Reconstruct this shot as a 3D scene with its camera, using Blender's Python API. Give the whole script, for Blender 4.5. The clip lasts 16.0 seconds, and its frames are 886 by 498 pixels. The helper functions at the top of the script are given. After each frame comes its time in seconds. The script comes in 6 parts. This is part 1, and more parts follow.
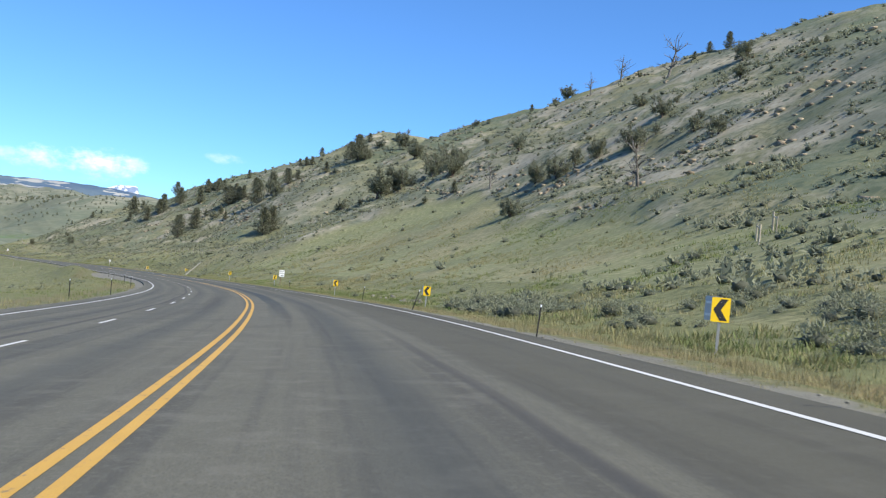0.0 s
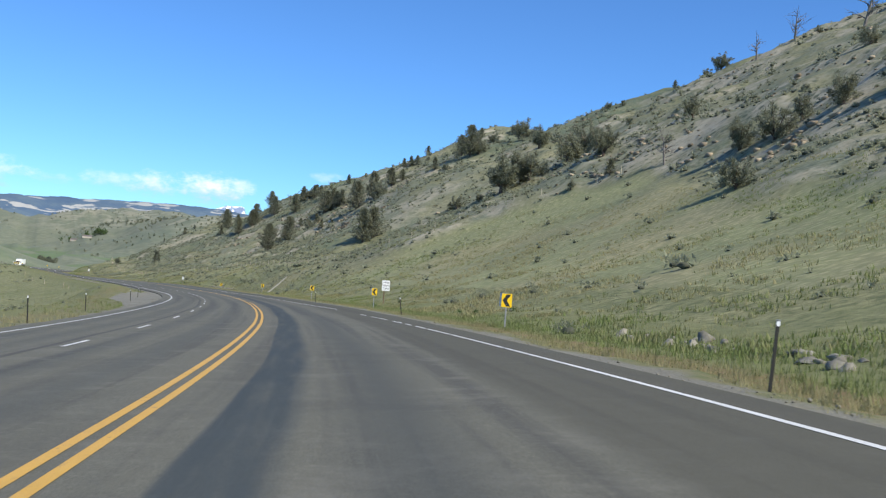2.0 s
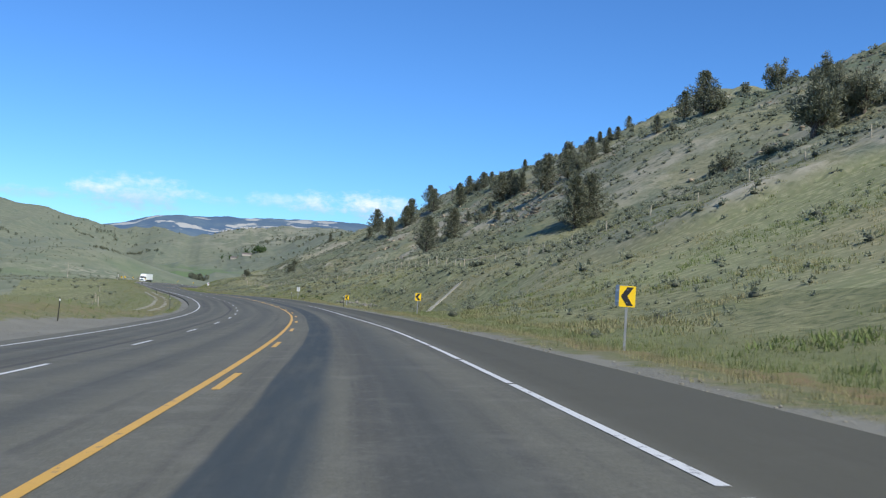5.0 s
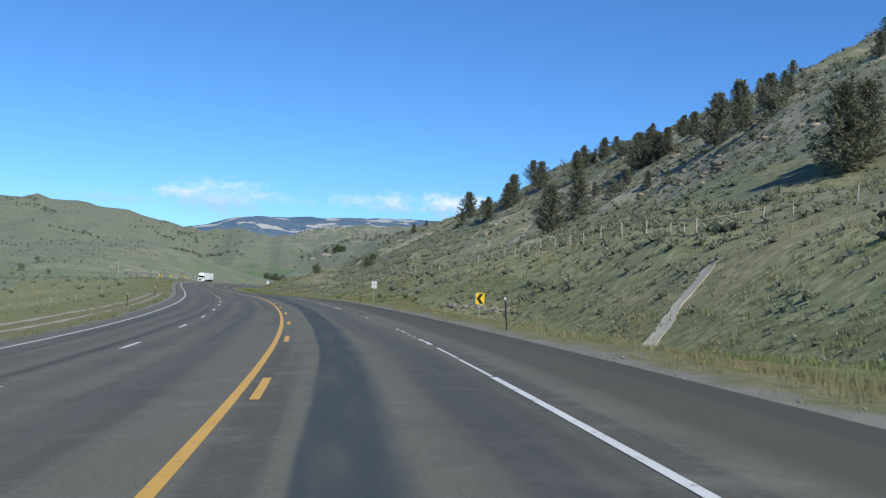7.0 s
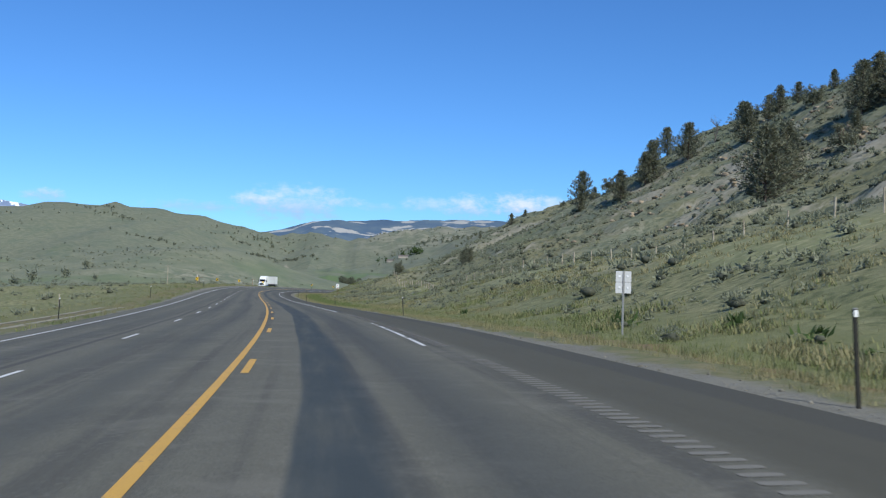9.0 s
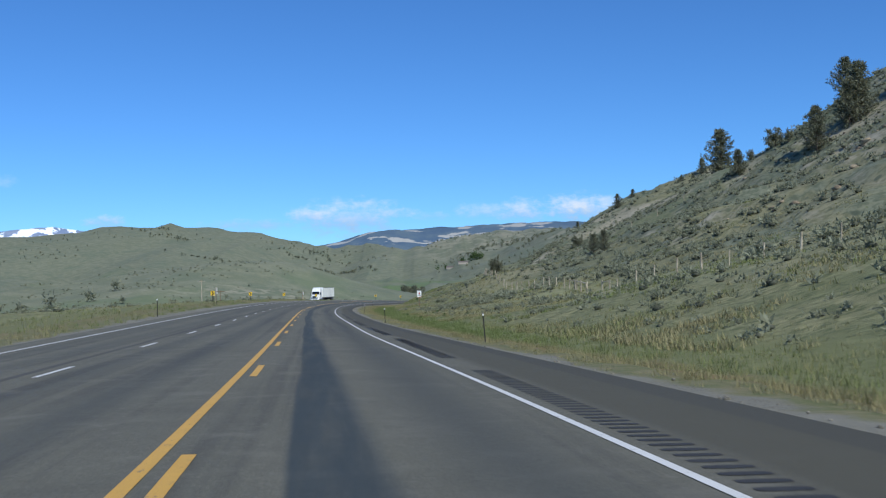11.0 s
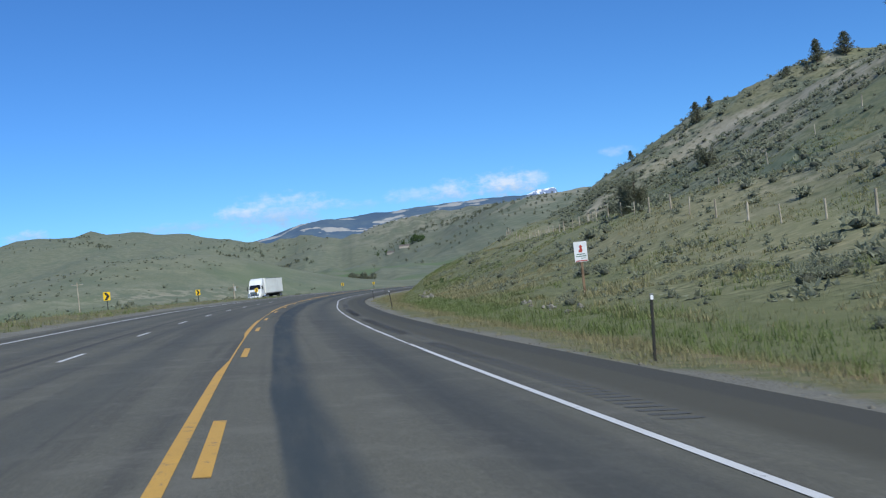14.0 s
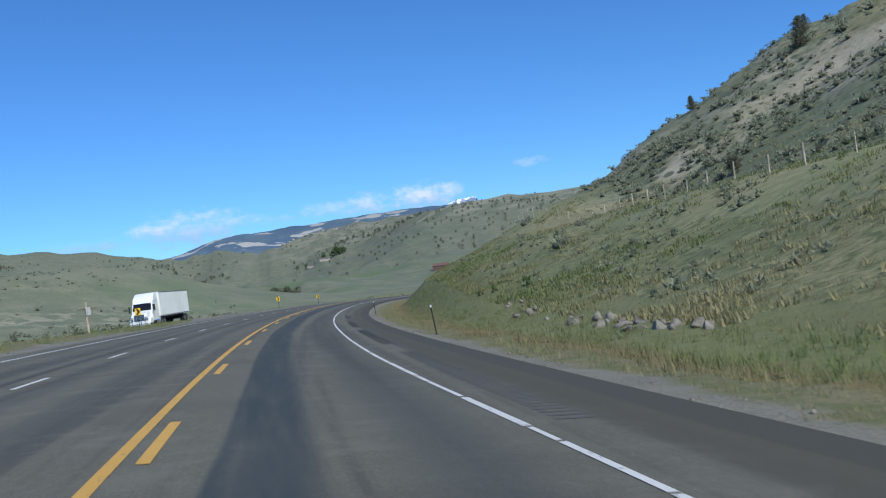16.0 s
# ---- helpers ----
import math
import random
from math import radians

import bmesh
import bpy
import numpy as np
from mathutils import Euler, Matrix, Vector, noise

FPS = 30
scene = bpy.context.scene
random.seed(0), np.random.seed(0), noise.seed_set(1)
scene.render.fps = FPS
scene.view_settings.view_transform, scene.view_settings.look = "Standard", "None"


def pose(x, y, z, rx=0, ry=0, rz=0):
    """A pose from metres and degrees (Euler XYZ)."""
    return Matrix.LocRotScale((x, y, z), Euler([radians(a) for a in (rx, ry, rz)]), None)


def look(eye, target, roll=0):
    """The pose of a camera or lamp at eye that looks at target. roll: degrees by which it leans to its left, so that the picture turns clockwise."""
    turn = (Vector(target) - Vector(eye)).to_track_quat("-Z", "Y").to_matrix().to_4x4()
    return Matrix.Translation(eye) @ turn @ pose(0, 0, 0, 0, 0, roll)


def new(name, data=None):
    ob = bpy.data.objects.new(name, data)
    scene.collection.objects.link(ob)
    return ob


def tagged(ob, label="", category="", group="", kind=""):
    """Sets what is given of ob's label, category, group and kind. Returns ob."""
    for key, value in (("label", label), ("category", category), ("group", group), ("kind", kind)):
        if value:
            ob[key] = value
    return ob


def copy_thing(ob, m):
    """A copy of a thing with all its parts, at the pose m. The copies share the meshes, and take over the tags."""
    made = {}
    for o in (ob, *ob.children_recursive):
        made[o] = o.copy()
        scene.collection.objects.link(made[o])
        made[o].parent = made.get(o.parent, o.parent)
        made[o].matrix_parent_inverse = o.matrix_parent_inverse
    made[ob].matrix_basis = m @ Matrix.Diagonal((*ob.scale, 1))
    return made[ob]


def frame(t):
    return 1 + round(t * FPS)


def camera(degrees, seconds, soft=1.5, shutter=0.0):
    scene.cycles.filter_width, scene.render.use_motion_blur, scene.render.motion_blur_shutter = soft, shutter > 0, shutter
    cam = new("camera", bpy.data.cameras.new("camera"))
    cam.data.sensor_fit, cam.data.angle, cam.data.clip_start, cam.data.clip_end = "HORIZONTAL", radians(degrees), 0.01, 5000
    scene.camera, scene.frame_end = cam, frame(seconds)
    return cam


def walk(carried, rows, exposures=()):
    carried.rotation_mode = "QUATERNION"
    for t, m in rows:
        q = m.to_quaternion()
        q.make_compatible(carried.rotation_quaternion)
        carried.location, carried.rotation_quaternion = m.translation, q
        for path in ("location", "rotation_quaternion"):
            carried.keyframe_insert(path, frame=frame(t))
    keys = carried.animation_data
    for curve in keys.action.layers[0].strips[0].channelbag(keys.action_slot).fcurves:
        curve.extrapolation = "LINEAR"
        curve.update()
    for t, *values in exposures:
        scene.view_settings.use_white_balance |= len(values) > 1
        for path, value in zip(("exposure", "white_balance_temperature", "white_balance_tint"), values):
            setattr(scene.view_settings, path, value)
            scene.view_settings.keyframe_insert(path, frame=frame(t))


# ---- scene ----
cam = camera(46.0, 16.0, soft=1.2, shutter=0.05)
PATH = [
    (0, (0.051, 0.024, 1.428), (0.0436, 2.0230, 1.4777), 5.92),
    (0.5, (-1.827, 15.156, 1.151), (-1.8820, 17.1543, 1.2067), 6.33),
    (1, (-3.850, 30.469, 0.839), (-3.9597, 32.4647, 0.8973), 5.31),
    (1.5, (-6.358, 46.213, 0.513), (-6.5198, 48.2056, 0.5712), 4.52),
    (2, (-9.299, 61.735, 0.187), (-9.5062, 63.7240, 0.2438), 4.45),
    (2.5, (-12.654, 77.649, -0.182), (-12.9109, 79.6320, -0.1319), 4.50),
    (3, (-16.606, 94.144, -0.610), (-16.9161, 96.1196, -0.5661), 4.10),
    (3.5, (-20.937, 110.733, -0.961), (-21.2978, 112.6999, -0.9162), 3.57),
    (4, (-25.655, 126.750, -1.315), (-26.0644, 128.7066, -1.2635), 3.46),
    (4.5, (-31.086, 144.571, -1.766), (-31.5468, 146.5167, -1.7075), 3.34),
    (5, (-36.998, 162.156, -2.204), (-37.5002, 164.0907, -2.1408), 3.53),
    (5.5, (-43.340, 179.707, -2.634), (-43.8813, 181.6309, -2.5696), 3.71),
    (6, (-50.045, 197.050, -3.053), (-50.6235, 198.9636, -2.9890), 3.70),
    (6.5, (-57.151, 214.065, -3.458), (-57.7647, 215.9678, -3.3997), 3.28),
    (7, (-64.249, 230.105, -3.708), (-64.8972, 231.9967, -3.6566), 2.66),
    (7.5, (-71.751, 246.234, -3.989), (-72.4283, 248.1148, -3.9396), 2.27),
    (8, (-79.513, 262.016, -4.276), (-80.2222, 263.8850, -4.2257), 2.28),
    (8.5, (-87.826, 277.875, -4.582), (-88.5696, 279.7311, -4.5319), 2.20),
    (9, (-96.948, 294.075, -4.870), (-97.7307, 295.9153, -4.8198), 1.71),
    (9.5, (-106.476, 310.707, -5.116), (-107.2973, 312.5303, -5.0659), 1.40),
    (10, (-115.592, 326.082, -5.404), (-116.4443, 327.8902, -5.3511), 0.76),
    (10.5, (-125.099, 341.120, -5.781), (-125.9709, 342.9195, -5.7233), -0.18),
    (11, (-134.865, 355.898, -6.192), (-135.7443, 357.6931, -6.1296), -1.32),
    (11.5, (-144.754, 370.573, -6.572), (-145.6298, 372.3701, -6.5083), -2.55),
    (12, (-154.510, 385.163, -6.850), (-155.3697, 386.9677, -6.7909), -3.90),
    (12.5, (-164.425, 400.059, -7.062), (-165.2637, 401.8741, -7.0112), -5.03),
    (13, (-174.304, 414.962, -7.279), (-175.1261, 416.7853, -7.2416), -5.90),
    (13.5, (-184.073, 429.760, -7.568), (-184.8690, 431.5945, -7.5402), -6.57),
    (14, (-193.619, 444.537, -7.762), (-194.3839, 446.3847, -7.7365), -6.14),
    (14.5, (-203.065, 459.733, -7.890), (-203.7982, 461.5932, -7.8639), -6.63),
    (15, (-212.425, 475.175, -8.066), (-213.1220, 477.0488, -8.0389), -6.68),
    (15.5, (-221.252, 490.360, -8.286), (-221.9105, 492.2485, -8.2558), -6.59),
    (16, (-229.871, 506.371, -8.434), (-230.4862, 508.2734, -8.4037), -7.63),
]
walk(cam, [(t, look(eye, target, roll)) for t, eye, target, roll in PATH],
     exposures=[(0, 0.72, 6450, 10), (0.5, 0.64, 6450, 10), (2, 0.54, 6400, 10), (4, 0.42, 6150, 10), (6.5, 0.25, 6080, 9.5), (9, 0.13, 6000, 9.5), (12, -0.02, 5820, 9), (14, 0.0, 5820, 9), (16, 0.05, 5820, 9)])

# ---- sky, sun ----
SUN_TURN, SUN_RISE = 125.0, 46.0
world = bpy.data.worlds.new("sky")
scene.world = world
world.use_nodes = True
wn, wl = world.node_tree.nodes, world.node_tree.links
wn.clear()


w_out, w_bg, w_sky = wn.new("ShaderNodeOutputWorld"), wn.new("ShaderNodeBackground"), wn.new("ShaderNodeTexSky")
w_sky.sky_type, w_sky.sun_disc = "NISHITA", False
w_sky.sun_elevation, w_sky.sun_rotation = radians(SUN_RISE), radians(SUN_TURN)
w_sky.altitude, w_sky.air_density, w_sky.dust_density, w_sky.ozone_density = 1900, 1.0, 0.1, 4.0
w_bg.inputs["Strength"].default_value = 0.095
wl.new(w_bg.outputs[0], w_out.inputs[0])


def wmath(op, a, b=0.0, c=0.0):
    n = wn.new("ShaderNodeMath")
    n.operation = op
    for i, v in enumerate((a, b, c)):
        if isinstance(v, bpy.types.NodeSocket):
            wl.new(v, n.inputs[i])
        else:
            n.inputs[i].default_value = v
    return n.outputs[0]


def wspan(v, a, b):
    n = wn.new("ShaderNodeMapRange")
    n.interpolation_type = "SMOOTHSTEP"
    wl.new(v, n.inputs[0])
    n.inputs[1].default_value, n.inputs[2].default_value = a, b
    return n.outputs[0]


# Low cumulus over the far mountains: bearing to the left of +y and height over the horizon, in degrees.
w_tc, w_xyz = wn.new("ShaderNodeTexCoord"), wn.new("ShaderNodeSeparateXYZ")
wl.new(w_tc.outputs["Generated"], w_xyz.inputs[0])
w_az = wmath("MULTIPLY", wmath("ARCTAN2", wmath("MULTIPLY", w_xyz.outputs[0], -1.0), w_xyz.outputs[1]), 57.2958)
w_el = wmath("MULTIPLY", wmath("ARCSINE", w_xyz.outputs[2]), 57.2958)
w_at = wn.new("ShaderNodeCombineXYZ")
wl.new(wmath("MULTIPLY", w_az, 0.6), w_at.inputs[0])
wl.new(w_el, w_at.inputs[1])
w_puff = wn.new("ShaderNodeTexNoise")
wl.new(w_at.outputs[0], w_puff.inputs["Vector"])
w_puff.inputs["Scale"].default_value, w_puff.inputs["Detail"].default_value, w_puff.inputs["Roughness"].default_value = 1.9, 8, 0.62
w_rag = wmath("MULTIPLY", wmath("SUBTRACT", w_puff.outputs["Fac"], 0.5), 3.2)
CLOUDS = [(18.6, 3.85, 1.9, 0.72, 1.0), (17.2, 4.15, 1.0, 0.35, 0.6), (21.8, 3.8, 1.3, 0.6, 0.75), (23.8, 3.85, 1.6, 0.4, 0.45), (31.3, 3.6, 2.8, 0.95, 0.68),
          (33.2, 3.7, 1.3, 0.45, 0.8), (29.4, 3.85, 1.9, 0.3, 0.65), (26.6, 3.6, 1.0, 0.25, 0.35), (36.5, 3.3, 2.6, 0.3, 0.45), (44.0, 3.5, 1.0, 0.35, 0.7), (51.0, 5.6, 2.5, 0.4, 0.3),
          (12.5, 5.0, 0.9, 0.25, 0.35)]
w_cover = None
for az0, el0, wide, high, dense in CLOUDS:
    u = wmath("DIVIDE", wmath("SUBTRACT", w_az, az0), 1.2 * wide)
    v = wmath("DIVIDE", wmath("SUBTRACT", w_el, el0), 1.25 * high)
    r = wmath("ADD", wmath("MULTIPLY", u, u), wmath("MULTIPLY", v, v))
    f = wmath("MULTIPLY", wspan(wmath("SUBTRACT", wmath("ADD", 1.0, w_rag), r), -0.1, 1.7), dense)
    w_cover = f if w_cover is None else wmath("MAXIMUM", w_cover, f)
w_tone = wn.new("ShaderNodeMix")
w_tone.data_type = "RGBA"
wl.new(wspan(wmath("ADD", w_el, wmath("MULTIPLY", w_rag, 0.35)), 3.1, 4.2), w_tone.inputs[0])
w_tone.inputs[6].default_value, w_tone.inputs[7].default_value = (4.5, 5.3, 6.5, 1), (8.2, 8.6, 9.1, 1)
w_mix = wn.new("ShaderNodeMix")
w_mix.data_type = "RGBA"
wl.new(w_cover, w_mix.inputs[0])
w_deep = wn.new("ShaderNodeMix")
w_deep.data_type, w_deep.blend_type = "RGBA", "MULTIPLY"
w_deep.inputs[0].default_value, w_deep.inputs[7].default_value = 1.0, (0.60, 0.94, 1.27, 1)
wl.new(w_sky.outputs[0], w_deep.inputs[6])
wl.new(w_deep.outputs[2], w_mix.inputs[6])
wl.new(w_tone.outputs[2], w_mix.inputs[7])
wl.new(w_mix.outputs[2], w_bg.inputs[0])

sun = new("sun", bpy.data.lights.new("sun", "SUN"))
sun.data.energy, sun.data.angle, sun.data.color = 4.2, radians(0.53), (1.0, 0.945, 0.84)
sun.rotation_euler = Euler((radians(90 - SUN_RISE), 0, radians(180 - SUN_TURN)))
scene.view_settings.exposure = 0.0

# ---- materials ----
class Mat:
    """Builds one procedural material."""

    def __init__(self, name, rough=0.8, metal=0.0, spec=0.5):
        self.m = bpy.data.materials.new(name)
        self.m.use_nodes = True
        self.n, self.l = self.m.node_tree.nodes, self.m.node_tree.links
        self.b = self.n["Principled BSDF"]
        self.b.inputs["Roughness"].default_value = rough
        self.b.inputs["Metallic"].default_value = metal
        self.b.inputs["Specular IOR Level"].default_value = spec
        self.geo = self.n.new("ShaderNodeNewGeometry")

    def set(self, node, socket, value):
        if isinstance(value, bpy.types.NodeSocket):
            self.l.new(value, node.inputs[socket])
        elif isinstance(value, (tuple, list)) and len(value) == 3 and node.inputs[socket].type == "RGBA":
            node.inputs[socket].default_value = (*value, 1)
        else:
            node.inputs[socket].default_value = value

    def noise(self, scale, detail=4, rough=0.55, stretch=None, at=None, color=False):
        n = self.n.new("ShaderNodeTexNoise")
        pos = at or self.geo.outputs["Position"]
        if stretch:
            m = self.n.new("ShaderNodeVectorMath")
            m.operation = "MULTIPLY"
            self.l.new(pos, m.inputs[0])
            m.inputs[1].default_value = stretch
            pos = m.outputs[0]
        self.l.new(pos, n.inputs["Vector"])
        n.inputs["Scale"].default_value, n.inputs["Detail"].default_value, n.inputs["Roughness"].default_value = scale, detail, rough
        return n.outputs["Color" if color else "Fac"]

    def voronoi(self, scale, out="Distance", at=None):
        n = self.n.new("ShaderNodeTexVoronoi")
        self.l.new(at or self.geo.outputs["Position"], n.inputs["Vector"])
        n.inputs["Scale"].default_value = scale
        return n.outputs[out]

    def span(self, value, a, b, c=0.0, d=1.0):
        n = self.n.new("ShaderNodeMapRange")
        n.interpolation_type = "SMOOTHSTEP"
        for i, v in enumerate((value, a, b, c, d)):
            self.set(n, i, v)
        return n.outputs[0]

    def math(self, op, a, b=0.0):
        n = self.n.new("ShaderNodeMath")
        n.operation = op
        self.set(n, 0, a)
        self.set(n, 1, b)
        return n.outputs[0]

    def mix(self, fac, a, b, kind="MIX"):
        n = self.n.new("ShaderNodeMix")
        n.data_type, n.blend_type = "RGBA", kind
        self.set(n, 0, fac)
        self.set(n, 6, a)
        self.set(n, 7, b)
        return n.outputs[2]

    def attr(self, name):
        n = self.n.new("ShaderNodeAttribute")
        n.attribute_name = name
        return n.outputs["Fac"]

    def lay(self):
        """The ground's own plan: along the road, drawn out a little up the slope."""
        n = self.n.new("ShaderNodeCombineXYZ")
        self.l.new(self.attr("along"), n.inputs[0])
        self.l.new(self.math("MULTIPLY", self.attr("across"), 0.8), n.inputs[1])
        return n.outputs[0]

    def random(self):
        return self.n.new("ShaderNodeObjectInfo").outputs["Random"]

    def island(self):
        return self.geo.outputs["Random Per Island"]

    def upness(self):
        n = self.n.new("ShaderNodeSeparateXYZ")
        self.l.new(self.geo.outputs["Normal"], n.inputs[0])
        return n.outputs["Z"]

    def done(self, color, bump=None, strength=0.3, distance=0.02, rough=None):
        self.set(self.b, "Base Color", color)
        if rough is not None:
            self.set(self.b, "Roughness", rough)
        if bump is not None:
            n = self.n.new("ShaderNodeBump")
            n.inputs["Strength"].default_value, n.inputs["Distance"].default_value = strength, distance
            self.l.new(bump, n.inputs["Height"])
            self.l.new(n.outputs[0], self.b.inputs["Normal"])
        return self.m


def plain(name, color, rough=0.6, metal=0.0, grain=30.0, vary=0.12):
    """A paint, metal or wood with fine grain and broad wear."""
    k = Mat(name, rough, metal)
    f = k.mix(k.noise(grain, 5), tuple(c * (1 - vary) for c in color), tuple(min(1, c * (1 + vary)) for c in color))
    f = k.mix(k.math("MULTIPLY", k.span(k.noise(grain / 9, 3), 0.5, 0.75), 0.5), f, tuple(c * 0.72 + 0.02 for c in color))
    return k.done(f, k.noise(grain * 3, 3), 0.15, 0.004)


def ground_material():
    k = Mat("dry hill ground", 0.95, 0, 0.2)
    big, mid, fine = k.noise(0.012, 4), k.noise(0.07, 5, 0.6), k.noise(1.1, 5, 0.65)
    tiny = k.noise(6.0, 4, 0.7)
    p = k.lay()
    turf, blades = k.noise(1.5, 5, 0.65, None, p), k.noise(5.0, 4, 0.7, None, p)
    grass = k.mix(k.span(mid, 0.4, 0.62), (0.198, 0.195, 0.104), (0.272, 0.252, 0.148))
    grass = k.mix(k.span(fine, 0.42, 0.62), grass, (0.138, 0.142, 0.075))
    grass = k.mix(k.math("MULTIPLY", k.span(tiny, 0.5, 0.72), 0.55), grass, (0.275, 0.255, 0.165))
    soil = k.mix(k.span(k.noise(0.25, 5, 0.65), 0.35, 0.65), (0.315, 0.287, 0.203), (0.415, 0.375, 0.278))
    soil = k.mix(k.span(fine, 0.5, 0.7), soil, (0.24, 0.205, 0.135))
    sage = k.mix(k.span(fine, 0.4, 0.6), (0.175, 0.195, 0.135), (0.10, 0.118, 0.08))
    hill = k.attr("hill")
    bare = k.math("MULTIPLY", k.span(k.math("ADD", k.noise(0.05, 8, 0.72), k.math("MULTIPLY", k.span(k.upness(), 0.94, 0.82), 0.12)), 0.56, 0.70), hill)
    c = k.mix(k.math("MULTIPLY", k.span(k.noise(0.09, 5, 0.6), 0.46, 0.58), k.math("MULTIPLY", hill, 0.8)), grass, sage)
    c = k.mix(bare, c, soil)
    dots = k.math("MULTIPLY", k.span(k.math("ADD", k.voronoi(0.42), k.math("MULTIPLY", k.noise(0.06, 4), 0.9)), 0.72, 0.56), k.math("ADD", 0.45, k.math("MULTIPLY", hill, 0.42)))
    c = k.mix(dots, c, (0.075, 0.09, 0.060))
    c = k.mix(k.math("MULTIPLY", k.span(k.noise(0.018, 6, 0.62), 0.50, 0.62), 0.3), c, (0.225, 0.222, 0.145))
    c = k.mix(k.math("MULTIPLY", k.span(k.noise(0.011, 6, 0.6), 0.50, 0.60), 0.45), c, (0.09, 0.125, 0.072))
    pale = k.mix(k.span(turf, 0.42, 0.58), (0.335, 0.325, 0.168), (0.255, 0.272, 0.122))
    pale = k.mix(k.math("MULTIPLY", k.span(k.noise(0.03, 5, 0.6), 0.45, 0.62), 0.7), pale, (0.365, 0.315, 0.175))
    c = k.mix(k.math("MULTIPLY", k.attr("slope"), k.span(k.noise(0.04, 4), 0.35, 0.6, 0.45, 0.85)), c, pale)
    # gaps between grass bunches darkened, the tufts' shade put into the colour
    bunch = k.span(k.math("ADD", k.voronoi(1.6, "Distance", p), k.math("MULTIPLY", blades, 0.8)), 0.62, 1.0)
    near = k.math("ADD", 0.1, k.math("MULTIPLY", k.attr("slope"), 0.3))
    c = k.mix(k.math("MULTIPLY", bunch, near), c, (0.085, 0.10, 0.045))
    # grey-green sage of the open ground, with distance haze mixed into its colour
    rest = k.math("MULTIPLY", k.span(hill, 0.35, 0.1), k.span(k.attr("slope"), 0.5, 0.0))
    c = k.mix(k.math("MULTIPLY", rest, 0.62), c, k.mix(k.span(mid, 0.4, 0.62), (0.125, 0.15, 0.108), (0.168, 0.186, 0.132)))
    c = k.mix(k.math("MULTIPLY", k.attr("cliff"), k.span(k.noise(0.016, 6, 0.62), 0.47, 0.56)), c, soil)
    c = k.mix(k.math("MULTIPLY", k.attr("scar"), k.span(k.noise(0.16, 6, 0.68), 0.46, 0.58)), c, soil)
    meadow = k.math("MULTIPLY", k.attr("meadow"), k.span(k.noise(0.008, 3), 0.45, 0.60, 0.0, 0.5))
    c = k.mix(meadow, c, (0.118, 0.165, 0.07))
    lie = k.attr("slope")
    high = k.math("ADD", k.math("MULTIPLY", fine, k.span(lie, 0.6, 0.0)), k.math("MULTIPLY", turf, k.span(lie, 0.0, 0.6)))
    return k.done(c, k.math("ADD", high, k.math("MULTIPLY", tiny, 0.4)), 0.28, 0.15)


def verge_material():
    k = Mat("roadside verge", 0.95, 0, 0.2)
    wob = k.math("MULTIPLY", k.math("SUBTRACT", k.noise(0.7, 5, 0.65), 0.5), 1.8)
    r = k.math("ADD", k.attr("beyond"), wob)
    p = k.lay()
    fine, tiny = k.noise(1.7, 5, 0.65, None, p), k.noise(9.0, 4, 0.7)
    gravel = k.mix(k.span(k.voronoi(18.0), 0.05, 0.55), (0.09, 0.088, 0.07), (0.19, 0.184, 0.15))
    gravel = k.mix(k.span(k.noise(0.4, 4), 0.42, 0.66), gravel, (0.2, 0.194, 0.158))
    tan = k.mix(k.span(fine, 0.4, 0.6), (0.175, 0.162, 0.09), (0.12, 0.133, 0.058))
    green = k.mix(k.span(fine, 0.4, 0.62), (0.118, 0.158, 0.062), (0.175, 0.192, 0.09))
    red = k.mix(k.span(fine, 0.35, 0.65), (0.185, 0.13, 0.068), (0.15, 0.145, 0.055))
    slope = k.mix(k.span(k.noise(0.12, 4), 0.4, 0.6), (0.205, 0.212, 0.102), (0.268, 0.258, 0.132))
    slope = k.mix(k.span(fine, 0.45, 0.62), slope, (0.118, 0.13, 0.06))
    # same painted shade between the bunches, fainter on the verge
    bunch = k.span(k.math("ADD", k.voronoi(1.6, "Distance", p), k.math("MULTIPLY", k.noise(5.0, 4, 0.7, None, p), 0.8)), 0.62, 1.0)
    slope = k.mix(k.math("MULTIPLY", bunch, 0.35), slope, (0.085, 0.10, 0.045))
    dry = k.attr("dry")
    c = k.mix(k.span(r, -0.25, 0.35), gravel, tan)
    c = k.mix(k.math("MULTIPLY", k.span(r, 0.9, 1.7), k.span(dry, 1.0, 0.0, 0.35, 1.0)), c, red)
    c = k.mix(k.math("MULTIPLY", k.span(r, 2.4, 3.6), k.span(dry, 1.0, 0.0, 0.45, 0.7)), c, green)
    c = k.mix(k.span(r, 5.8, 9.5), c, slope)
    c = k.mix(k.math("MULTIPLY", k.span(tiny, 0.5, 0.7), k.span(r, -0.3, 0.4, 0.05, 0.25)), c, (0.29, 0.25, 0.14))
    return k.done(c, k.math("ADD", fine, tiny), 0.7, 0.08)


